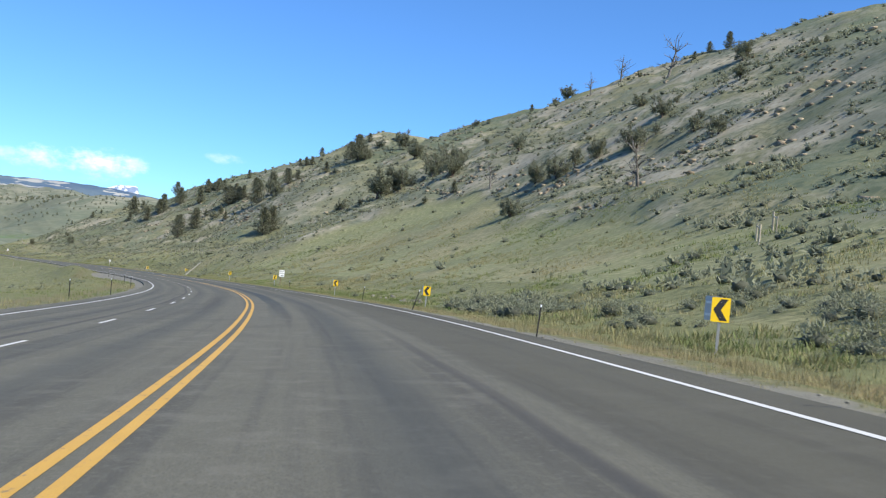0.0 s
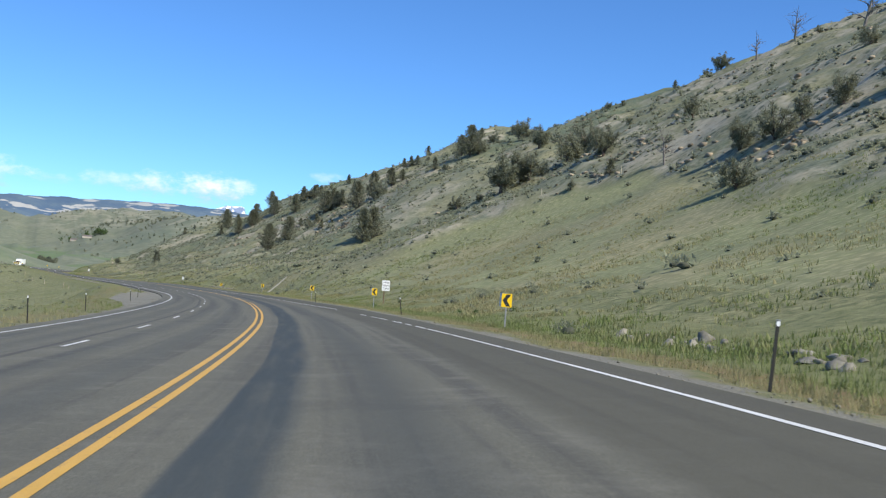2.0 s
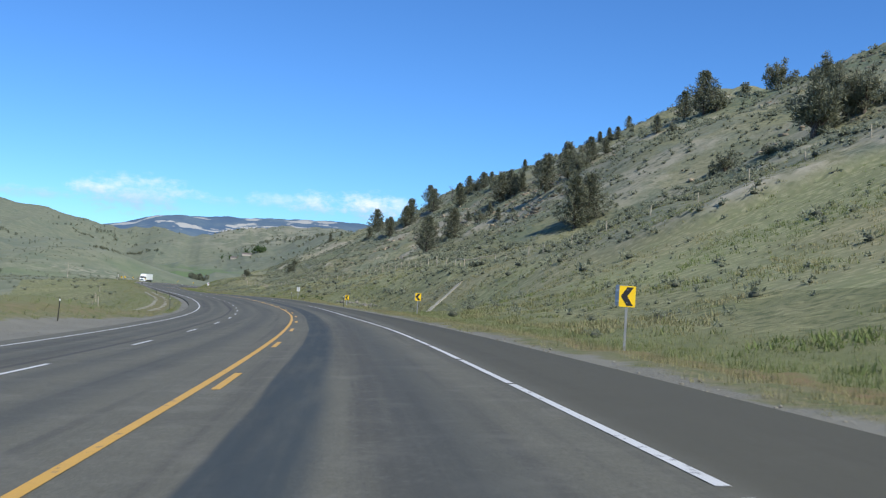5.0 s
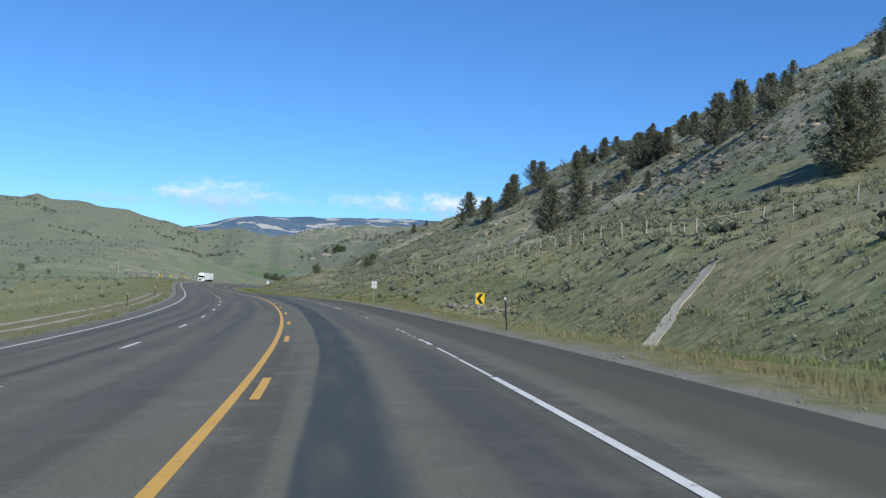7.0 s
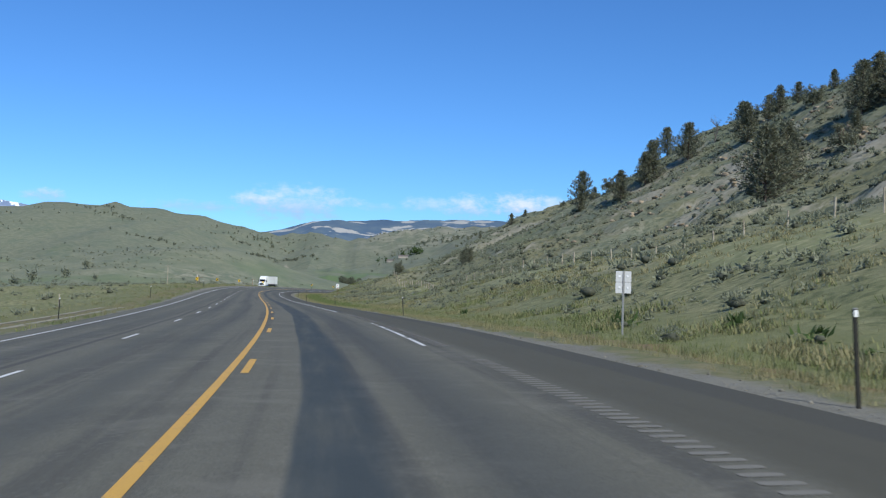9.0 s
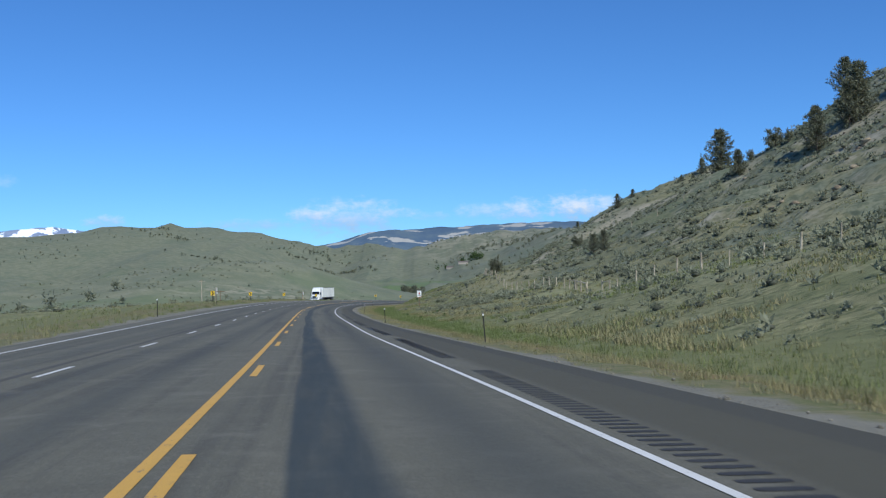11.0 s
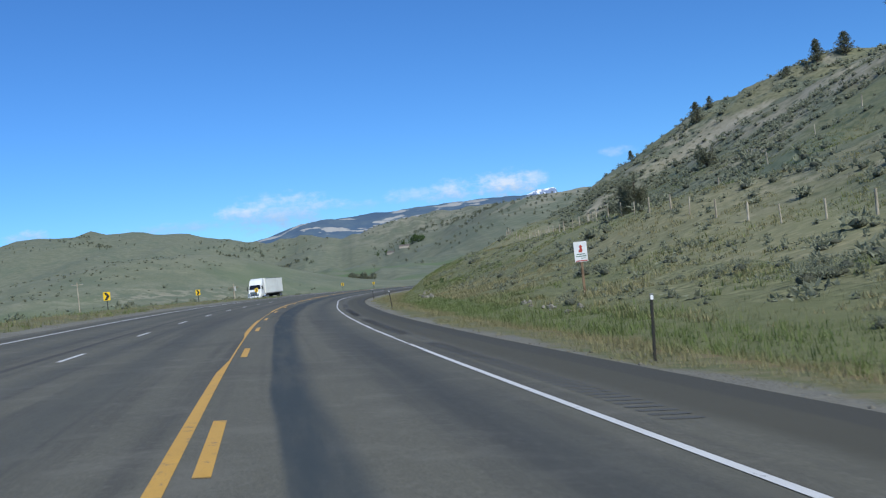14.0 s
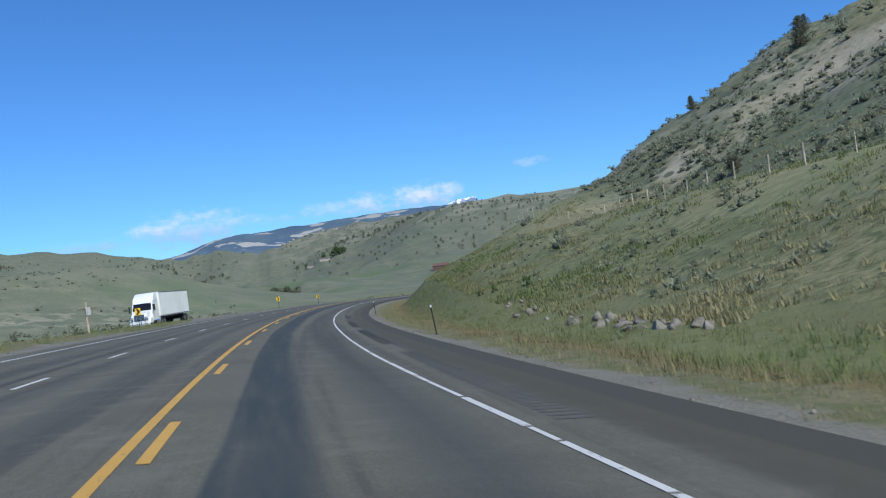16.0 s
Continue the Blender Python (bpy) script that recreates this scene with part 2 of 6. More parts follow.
def asphalt_material():
    k = Mat("worn asphalt", 0.92, 0, 0.25)
    d, s = k.attr("across"), k.attr("along")
    at = k.n.new("ShaderNodeCombineXYZ")
    k.l.new(d, at.inputs[0])
    k.l.new(s, at.inputs[1])
    p = at.outputs[0]
    grit, mid = k.noise(45.0, 3, 0.8), k.noise(1.2, 5, 0.6)
    c = k.mix(k.span(grit, 0.3, 0.7), (0.085, 0.083, 0.064), (0.148, 0.144, 0.112))
    long = k.noise(1.0, 5, 0.6, (1.4, 0.02, 1.0), p)
    c = k.mix(k.math("MULTIPLY", k.span(long, 0.47, 0.64), 0.72), c, (0.066, 0.065, 0.056))
    c = k.mix(k.math("MULTIPLY", k.span(mid, 0.5, 0.7), 0.5), c, (0.158, 0.152, 0.124))
    c = k.mix(k.math("MULTIPLY", k.span(k.noise(0.35, 5, 0.65), 0.5, 0.68), 0.35), c, (0.067, 0.066, 0.055))
    c = k.mix(k.math("MULTIPLY", k.span(k.noise(11.0, 3, 0.7), 0.52, 0.7), 0.35), c, (0.182, 0.175, 0.144))
    wob = k.math("MULTIPLY", k.math("SUBTRACT", k.noise(1.0, 3, 0.5, (0.0, 0.05, 1.0), p), 0.5), 0.5)
    dw = k.math("ADD", d, wob)

    def band(a, b, soft, amount, color, c, s0=-1e3, s1=1e4):
        f = k.math("MULTIPLY", k.span(dw, a - soft, a + soft), k.span(dw, b + soft, b - soft))
        f = k.math("MULTIPLY", f, k.math("MULTIPLY", k.span(s, s0, s0 + 40), k.span(s, s1 + 40, s1)))
        return k.mix(k.math("MULTIPLY", f, amount), c, color)

    tar = (0.046, 0.052, 0.052)
    patch = k.math("ADD", dw, k.math("MULTIPLY", k.span(s, 250, 320), -0.22))
    patch = k.math("ADD", patch, k.math("MULTIPLY", k.span(s, 400, 470), 0.3))
    wide = k.math("ADD", k.span(s, 400, 470, 1.75, 1.45), k.span(s, 530, 590, 0.0, 0.3))
    f = k.math("MULTIPLY", k.span(patch, 0.97, 1.06), k.span(k.math("SUBTRACT", patch, wide), 0.22, -0.12))
    f = k.math("MULTIPLY", f, k.math("MULTIPLY", k.span(s, 55, 110), k.span(k.noise(3.0, 4, 0.6, (1.0, 0.08, 1.0), p), 0.25, 0.6, 0.5, 0.85)))
    c = k.mix(f, c, (0.034, 0.046, 0.052))
    c = band(2.45, 3.3, 0.5, 0.55, tar, c)
    c = band(3.9, 4.1, 0.05, 0.6, (0.045, 0.045, 0.046), c, -1e3, 30)
    c = band(-1.7, -1.0, 0.3, 0.4, tar, c)
    c = band(-3.1, -2.5, 0.3, 0.35, tar, c)
    c = band(-5.4, -4.7, 0.3, 0.3, tar, c)
    c = band(-6.7, -6.1, 0.3, 0.3, tar, c)
    c = band(-4.15, -3.95, 0.04, 0.6, (0.045, 0.045, 0.045), c)
    c = k.mix(k.math("MULTIPLY", k.span(d, 4.3, 4.8), k.span(s, -60, 330, 0.5, 0.85)), c, (0.072, 0.069, 0.051))
    edge = k.math("SUBTRACT", k.attr("edge"), d)
    rim = k.math("ADD", edge, k.math("MULTIPLY", k.noise(1.0, 4, 0.6, (0.6, 0.12, 1.0), p), 0.3))
    rim = k.math("MULTIPLY", k.span(rim, 0.80, 0.70), k.span(s, 200, 270))
    c = k.mix(k.math("MULTIPLY", rim, k.span(k.noise(1.0, 3, 0.5, (0.1, 0.03, 1.0), p), 0.3, 0.5, 0.45, 0.9)), c, (0.064, 0.063, 0.052))
    return k.done(c, grit, 0.45, 0.012)


def paint_material(name, color, worn):
    k = Mat(name, 0.6, 0, 0.4)
    chips = k.span(k.noise(7.0, 6, 0.7), 0.58 + (1 - worn) * 0.2, 0.66 + (1 - worn) * 0.2)
    c = k.mix(k.noise(1.5, 4), tuple(v * 0.8 for v in color), color)
    c = k.mix(k.math("MULTIPLY", k.span(k.noise(60.0, 2), 0.45, 0.7), 0.35), c, tuple(v * 0.55 for v in color))
    return k.done(k.mix(chips, c, (0.10, 0.098, 0.092)), k.noise(45.0, 3), 0.2, 0.006)


GROUND, VERGE, ASPHALT = ground_material(), verge_material(), asphalt_material()
YELLOW_LINE = paint_material("yellow road paint", (0.62, 0.36, 0.055), 0.92)
WHITE_LINE = paint_material("white road paint", (0.70, 0.70, 0.66), 0.8)
WORN_LINE = paint_material("worn white road paint", (0.66, 0.66, 0.62), 1.0)
# ---- lie of the land ----
KNOT_S = np.array([-60, 0, 60, 120, 180, 240, 300, 360, 420, 480, 540, 600, 660, 760, 900.0])
KNOT_HEADING = np.array([2.03, 5.38, 8.51, 13.48, 17.91, 21.56, 26.59, 30.81, 32.98, 33.41, 32.15, 27.73, 23.71, 16.62, -4.86])
KNOT_Z = np.array([1.81, 0.60, -0.54, -1.85, -3.14, -4.42, -5.57, -6.45, -7.48, -8.39, -9.06, -9.67, -10.44, -12.20, -16.20])
KNOT_BANK = np.array([5.3, 5.3, 4.7, 3.8, 3.2, 3.0, 2.5, 1.5, -1.0, -4.1, -4.8, -5.0, -7.6, -7.0, -5.0])
KNOT_BANK_LEFT = np.array([5.4, 5.4, 5.3, 3.5, 3.4, 5.0, 5.2, 4.4, 1.0, -0.9, -1.8, -2.1, -1.5, -0.8, 0.0])
KNOT_BANK_OUTER = np.array([4.5, 4.5, 4.5, 3.8, 3.6, 4.4, 4.9, 4.0, 1.4, -2.0, -3.3, -3.6, -2.6, -1.5, 0.0])


def hermite(knots, values, s):
    """A smooth curve through values at knots."""
    m = np.gradient(values, knots)
    i = np.clip(np.searchsorted(knots, s, side="right") - 1, 0, len(knots) - 2)
    h = knots[i + 1] - knots[i]
    u = (s - knots[i]) / h
    return ((2 * u**3 - 3 * u**2 + 1) * values[i] + (u**3 - 2 * u**2 + u) * h * m[i]
            + (3 * u**2 - 2 * u**3) * values[i + 1] + (u**3 - u**2) * h * m[i + 1])


LINE_S = np.arange(-60, 900.1, 2.0)
LINE_H = np.radians(hermite(KNOT_S, KNOT_HEADING, LINE_S))
LINE_X = np.cumsum(-np.sin(LINE_H) * 2)
LINE_Y = np.cumsum(np.cos(LINE_H) * 2)
LINE_X += 1.459 - LINE_X[30]
LINE_Y += -30.544 - LINE_Y[30]


def road_point(s, d):
    """The place d metres to the right of the left yellow line, s metres along it, on the road's banked plane."""
    s, d = np.asarray(s, float), np.asarray(d, float)
    h = np.interp(s, LINE_S, LINE_H)
    over = np.where(s > 900, s - 900, np.where(s < -60, s + 60, 0.0))
    x = np.interp(s, LINE_S, LINE_X) - np.sin(h) * over + np.cos(h) * d
    y = np.interp(s, LINE_S, LINE_Y) + np.cos(h) * over + np.sin(h) * d
    return x, y, road_height(s, d)


def road_height(s, d):
    """Height of the pavement: one slope on the right, two on the left."""
    q = np.clip(s, -60, 900)
    d = np.clip(d, -10.5, 8.7)
    right = d * np.tan(np.radians(hermite(KNOT_S, KNOT_BANK, q)))
    lane = np.tan(np.radians(hermite(KNOT_S, KNOT_BANK_LEFT, q)))
    outer = 2 * np.tan(np.radians(hermite(KNOT_S, KNOT_BANK_OUTER, q))) - lane
    left = np.maximum(d, -3.5) * lane + np.minimum(d + 3.5, 0) * outer
    return hermite(KNOT_S, KNOT_Z, q) + np.where(d > 0, right, left)


def along_across(x, y):
    """The nearest s and d of places in the plan."""
    x, y = np.asarray(x, float), np.asarray(y, float)
    shape, x, y = x.shape, x.ravel(), y.ravel()
    s, d = np.empty(len(x)), np.empty(len(x))
    for a in range(0, len(x), 4000):
        px, py = x[a : a + 4000, None], y[a : a + 4000, None]
        i = ((px - LINE_X) ** 2 + (py - LINE_Y) ** 2).argmin(1)
        vx, vy, h = px[:, 0] - LINE_X[i], py[:, 0] - LINE_Y[i], LINE_H[i]
        s[a : a + 4000] = LINE_S[i] - np.sin(h) * vx + np.cos(h) * vy
        d[a : a + 4000] = np.cos(h) * vx + np.sin(h) * vy
    return s.reshape(shape), d.reshape(shape)


def hashed(i, j, seed):
    v = np.sin(i * 127.1 + j * 311.7 + seed * 74.7) * 43758.5453
    return v - np.floor(v)


def value_noise(x, y, seed=0):
    i, j = np.floor(x), np.floor(y)
    u, v = x - i, y - j
    u, v = u * u * (3 - 2 * u), v * v * (3 - 2 * v)
    a = hashed(i, j, seed) * (1 - u) + hashed(i + 1, j, seed) * u
    b = hashed(i, j + 1, seed) * (1 - u) + hashed(i + 1, j + 1, seed) * u
    return (a * (1 - v) + b * v) * 2 - 1


def fbm(x, y, octaves=4, seed=0):
    total, gain = 0.0, 1.0
    for n in range(octaves):
        total = total + gain * value_noise(x * 2**n + 17.3 * n, y * 2**n - 9.1 * n, seed + n)
        gain *= 0.5
    return total


def ramp(x, a, b):
    u = np.clip((x - a) / (b - a), 0, 1)
    return u * u * (3 - 2 * u)


def bump(x, y, cx, cy, rx, ry, turn=0.0):
    """A smooth mound of height 1."""
    c, s = np.cos(np.radians(turn)), np.sin(np.radians(turn))
    u, v = ((x - cx) * c + (y - cy) * s) / rx, (-(x - cx) * s + (y - cy) * c) / ry
    return np.exp(-(u * u + v * v))


RIGHT_D = np.array([0, 8.5, 10, 13, 18, 25, 32, 45, 60, 70, 90, 113, 147, 190, 235, 320, 600, 3000.0])
RIGHT_NEAR = np.array([0, -0.05, -0.2, -0.05, 0.9, 3.0, 5.4, 11, 17.5, 21.5, 32, 43, 59, 82, 96, 100, 95, 60.0])
RIGHT_FAR = np.array([0, -0.1, -0.35, -0.25, 0.3, 1.4, 3.0, 6.5, 11.5, 15, 25, 38, 56, 73, 84, 86, 80, 55.0])


CREST_S = np.array([-60, 150, 250, 330, 420, 500, 560, 620, 680, 740, 800, 900, 1100.0])
CREST_Z = np.array([9, 11, 9, 2, 5, 4, 3, 3, 3, 3, 3, 0, 0.0])
CREST_CAP = np.array([200, 200, 200, 200, 200, 160, 100, 48, 35, 28, 24, 18, 10.0])


APRON_S = np.array([-60, 60, 108, 140, 184, 225, 250, 268, 279, 283, 288, 300, 313, 325, 340.0])
APRON_D = np.array([34, 34, 38, 43, 48.5, 60, 69, 68, 57, 50, 39, 30, 25, 20, 16.0])


# the low bench that carries the fence
BENCH_S = np.array([330, 337, 340.8, 345.3, 350, 355, 370, 388, 393, 398, 408, 419, 430, 455, 480, 505, 520.0])
BENCH_Z = np.array([0, 0, 0.97, 1.63, 2.0, 2.2, 1.65, 0.85, 1.47, 1.9, 1.95, 2.07, 2.33, 2.05, 1.45, 0.5, 0])


def apron(s, d):
    """1 on the smooth grassy fan at the hill's foot, 0 on the broken slope above it."""
    wobble = 1.6 * fbm(s / 14, d / 14, 3, 71)
    return (1 - ramp(d + wobble - np.interp(s, APRON_S, APRON_D), -2.5, 2.5)) * (1 - ramp(s, 325, 345))


BEARING = np.array([-20, 8, 14, 17, 20, 23.5, 26, 28, 30, 32, 34, 36, 38, 41, 44, 46, 48, 70.0])
BEARING_Z = np.array([0, 14, 20, 26, 38, 28, 4, -18, -14, -30, -12, 12, 22, 24, 8, -15, -30, -20.0])


def far_land(x, y):
    """The open valley and the hills beyond it."""
    u = -0.454 * x + 0.891 * y
    v = 0.891 * x + 0.454 * y
    z = -17 + 3.0 * fbm(x / 160, y / 160, 3, 5) + 9 * fbm(x / 700, y / 700, 3, 9) * ramp(np.abs(v) + 0.2 * u, 150, 900)
    z = z + 60 * ramp(-v, 250, 1900) * (0.75 + 0.25 * fbm(x / 420, y / 420, 3, 3))
    z = z + 120 * bump(x, y, -2350, 3000, 900, 620, 35) + 45 * bump(x, y, -1550, 3300, 420, 700, 30) + 60 * bump(x, y, -760, 2380, 190, 560, 16) + 70 * bump(x, y, -3200, 2500, 900, 900)
    z = z + 22 * (0.35 - np.abs(fbm(x / 210, y / 210, 4, 15))) * ramp(-v + 0.25 * u, 120, 500) + 16 * (0.3 - np.abs(fbm(x / 330, y / 330, 4, 19))) * ramp(u, 1100, 1900)
    z = z + 95 * ramp(v, 60, 900) * ramp(u, 700, 1500)
    z = z + 30 * ramp(u, 1200, 3500)
    away, bearing = np.hypot(x + 200, y - 450), np.degrees(np.arctan2(-x - 200, y - 450))
    z = z + np.interp(bearing, BEARING, BEARING_Z) * ramp(away, 1200, 2500)
    return z + 7 * (0.3 - np.abs(fbm(x / 90, y / 90, 4, 27))) * ramp(away, 500, 900)


def land(x, y, s=None, d=None):
    """Height of the ground."""
    if s is None:
        s, d = along_across(x, y)
    base = road_height(s, d)
    fan, along = apron(s, d), s
    s, d = (s - 30) * 1.0356 - 18, d * 1.0363
    blend = ramp(s, 330, 450)
    right = np.interp(d, RIGHT_D, RIGHT_NEAR) * (1 - blend) + np.interp(d, RIGHT_D, RIGHT_FAR) * blend
    right = right + ramp(d, 40, 130) * hermite(CREST_S, CREST_Z, np.clip(s, -60, 1100))
    cap = hermite(CREST_S, CREST_CAP, np.clip(s, -60, 1100))
    right = right + 6.0 * bump(s, d, 490, 192, 26, 24) + 2.6 * ramp(d, 120, 165) * ramp(s, 200, 245) * (1 - ramp(s, 310, 350)) + 2.4 * bump(s, d, 578, 124, 32, 24)
    right = cap - 6 * np.logaddexp(0, (cap - right) / 6)
    right = right + 2.3 * bump(s, d, 588, 31.5, 27, 11) + 1.3 * bump(s, d, 433, 68, 30, 18) + 1.2 * bump(s, d, 631, 83, 18, 14)
    spur = ramp(s, 672, 728) * (1 - ramp(s, 800, 900))
    right = right + spur * np.interp(d, [20, 32, 48, 66, 90, 140], [0, 5.2, 9.2, 11.4, 13.2, 6])
    toe = ramp(s, 596, 676) * (1 - ramp(s, 716, 770))
    right = right + toe * np.interp(d, [9.3, 12.4, 15.5, 20.7, 29, 42], [0, 2.6, 3.9, 5.0, 4.2, 1.0])
    dip = ramp(s, 243, 272) * (1 - ramp(s, 306, 338))
    right = right - dip * np.interp(d, [9.5, 13, 17, 20.4, 25, 29.5], [0, 0.9, 2.3, 3.05, 2.0, 0.0])
    right = right + 1.3 * bump(s, d, 622, 31, 24, 8)
    right = right + np.interp(along, BENCH_S, BENCH_Z) * np.interp(d, [15.5, 20.7, 27, 32.5, 39.5, 50, 60], [0, 0.35, 0.85, 1, 0.75, 0.25, 0])
    rough = ramp(d, 12, 60)
    broken = rough * ramp(d, 34, 60) * (1 - fan)
    right = right + rough * (0.35 + 0.65 * (1 - fan)) * (3.0 * fbm(x / 55, y / 55, 3, 1) + 0.9 * fbm(x / 14, y / 14, 3, 2))
    gully = np.abs(fbm(along / 26 + 0.25 * fbm(x / 40, y / 40, 2, 75), d / 120, 3, 73))
    right = right + broken * 2.6 * (np.minimum(gully, 0.45) - 0.3)
    step = right / 4.5 + 0.9 * fbm(x / 60, y / 60, 3, 77)
    step = step - np.floor(step)
    ledge = ramp(step, 0.0, 0.16) - step - 0.5
    right = right + broken * 1.25 * ledge * ramp(fbm(x / 34, y / 34, 3, 79), -0.15, 0.35)
    left = np.interp(-d, [0, 8, 12, 16, 22, 45, 90, 200], [0, -0.1, -0.2, -0.5, -2.0, -6.5, -9.0, -9.5])
    open_left = np.interp(-d, [0, 8, 12, 22, 45, 90, 200], [0, 0.0, 0.25, 0.1, -1.2, -2.8, -5.0])
    pull_off = np.interp(-d, [0, 8, 12, 22, 45, 90, 200], [0, -0.08, 0.0, 0.1, -0.5, -2.4, -5.0])
    off = ramp(s, 615, 655)
    open_left = open_left * (1 - off) + pull_off * off
    level = ramp(s, 400, 480)
    berm = 1.8 * bump(s, d, 220, -16.6, 26, 4.2) + 0.5 * bump(s, d, 300, -15.5, 40, 2.5)
    left = left * (1 - level) + open_left * level + berm
    left = left + ramp(-d, 16, 50) * 0.7 * fbm(x / 18, y / 18, 3, 11)
    side = np.where(d > 0, right, left)
    near = base + 0.965 * side
    far = far_land(x, y)
    away = np.maximum(ramp(-d, 90, 320), np.maximum(ramp(s, 760, 980), ramp(d, 500, 1400)))
    away = np.where(d > 0, np.maximum(ramp(s, 790, 960), ramp(d, 500, 1400)), away)
    mound = (19 * bump(x, y, -420, 760, 140, 95, 20) + 8 * bump(x, y, -450, 805, 80, 55, 20)) * ramp(-d, 45, 150)
    return near * (1 - away) + far * away + np.where(d > 0, 0, mound)

# ---- the large structure ----
def link_mesh(name, verts, faces, material, smooth=False):
    me = bpy.data.meshes.new(name)
    me.from_pydata(verts, [], faces)
    me.materials.append(material)
    if smooth:
        me.shade_smooth()
    return new(name, me)


def grid_faces(rows, cols):
    i = np.arange(rows - 1)[:, None] * cols + np.arange(cols - 1)[None, :]
    return np.stack([i, i + 1, i + cols + 1, i + cols], -1).reshape(-1, 4).tolist()


def set_attr(me, name, values):
    a = me.attributes.new(name, "FLOAT", "POINT")
    a.data.foreach_set("value", np.asarray(values, np.float32).ravel())


def pave_edge(s):
    """Where the asphalt ends on the right."""
    return np.interp(s, [-60, 41, 90, 175, 190, 265, 335, 375, 460, 514, 550, 605, 900], [7.5, 7.5, 7.6, 7.2, 6.95, 6.2, 6.4, 6.65, 6.15, 6.0, 5.95, 5.8, 5.8])


LEFT_EDGE = -8.1


EDGE_S = np.array([-60, 40, 71, 102, 117, 134, 150, 168, 178, 198, 237, 260, 285, 300, 330, 345, 368, 390, 425, 456, 480, 510, 546, 560, 583, 600, 612, 635, 720, 900.0])
EDGE_D = np.array([6.6, 6.64, 6.8, 6.75, 6.5, 6.18, 5.75, 5.4, 4.98, 4.5, 4.05, 3.57, 3.62, 3.76, 3.66, 3.62, 3.93, 4.08, 3.85, 3.54, 3.62, 3.56, 3.76, 3.79, 3.74, 3.72, 3.5, 3.4, 3.45, 3.5])


def white_edge(s):
    """The white line on the right, drawing in as the third lane ends."""
    return hermite(EDGE_S, EDGE_D, s)


SHEET = {}


def sheet_height(x, y):
    """Height of the built ground sheet."""
    a, b = -0.454 * x + 0.891 * y, 0.891 * x + 0.454 * y
    u, v, z = SHEET["u"], SHEET["v"], SHEET["z"]
    i, j = np.clip(np.searchsorted(u, a) - 1, 0, len(u) - 2), np.clip(np.searchsorted(v, b) - 1, 0, len(v) - 2)
    f, g = (a - u[i]) / (u[i + 1] - u[i]), (b - v[j]) / (v[j + 1] - v[j])
    return (z[j, i] * (1 - f) + z[j, i + 1] * f) * (1 - g) + (z[j + 1, i] * (1 - f) + z[j + 1, i + 1] * f) * g


def build_ground():
    u = np.concatenate([-60 - 40 * 1.35 ** np.arange(12, -1, -1), np.arange(-60, 960, 2.1), 960 + 8 * (1.09 ** np.arange(1, 45) - 1) / 0.09])
    v = np.concatenate([-300 - 6 * (1.09 ** np.arange(45, 0, -1) - 1) / 0.09, np.arange(-300, 0, 2.7), np.arange(0, 320, 2.0), 320 + 6 * (1.09 ** np.arange(1, 45) - 1) / 0.09])
    uu, vv = np.meshgrid(u, v)
    x, y = -0.454 * uu + 0.891 * vv, 0.891 * uu + 0.454 * vv
    s, d = along_across(x, y)
    z = land(x, y, s, d)
    corridor = ramp(s, -75, -60) * (1 - ramp(s, 885, 900)) * ramp(d, -40.5, -34.5) * (1 - ramp(d, 18, 23.5))
    z = z - 1.2 * corridor
    SHEET.update(u=u, v=v, z=z)
    ob = link_mesh("ground", np.stack([x, y, z], -1).reshape(-1, 3).tolist(), grid_faces(*x.shape), GROUND, True)
    set_attr(ob.data, "hill", np.maximum(ramp(d, 24, 40) * (1 - apron(s, d)) * (1 - ramp(s, 900, 1200)) * (1 - ramp(d, 210, 330)), 0.12 + 0.34 * ramp(z, 8, 30) * ramp(s, 880, 1000) * ramp(d, -250, 50)))
    fan = apron(s, d)
    set_attr(ob.data, "along", s)
    set_attr(ob.data, "across", d)
    set_attr(ob.data, "slope", ramp(d, 10, 16) * np.maximum(fan, (1 - ramp(d, 29, 37)) * ramp(s, 235, 285) * (1 - 0.35 * ramp(s, 520, 600)) * (1 - ramp(s, 780, 850))))
    set_attr(ob.data, "cliff", ramp(z, 45, 75) * (1 - ramp(z, 130, 170)) * ramp(s, 1200, 1500) * ramp(d, -1550, -1300) * 0.45)
    scar = 0.55 * bump(x, y, -400, 722, 14, 52, -28)
    for cx, cy, wide in ((-1072, 2738, 52), (-955, 2425, 42), (-1440, 3000, 60), (-1240, 2850, 40)):
        scar = np.maximum(scar, bump(x, y, cx, cy, wide, 0.6 * wide, 40))
    set_attr(ob.data, "scar", scar)
    set_attr(ob.data, "meadow", ramp(-d, 40, 120) * (1 - ramp(z, -12, 4)) + ramp(s, 800, 1000) * (1 - ramp(z, -10, 2)))
    return tagged(ob, "dry grassy hillside and valley floor with bare clay patches", "ground", kind="structure")


def ribbon(name, s, cols, lift, material, kind_label, category):
    """A strip along the road; cols: functions of s that give d."""
    d = np.stack([c(s) if callable(c) else np.full(len(s), float(c)) for c in cols], 1)
    ss = np.repeat(s[:, None], d.shape[1], 1)
    x, y, z = road_point(ss, d)
    ob = link_mesh(name, np.stack([x, y, z + lift], -1).reshape(-1, 3).tolist(), grid_faces(*d.shape), material, True)
    set_attr(ob.data, "across", d)
    set_attr(ob.data, "along", ss)
    set_attr(ob.data, "edge", np.repeat(pave_edge(s)[:, None], d.shape[1], 1))
    return tagged(ob, kind_label, category, kind="structure")


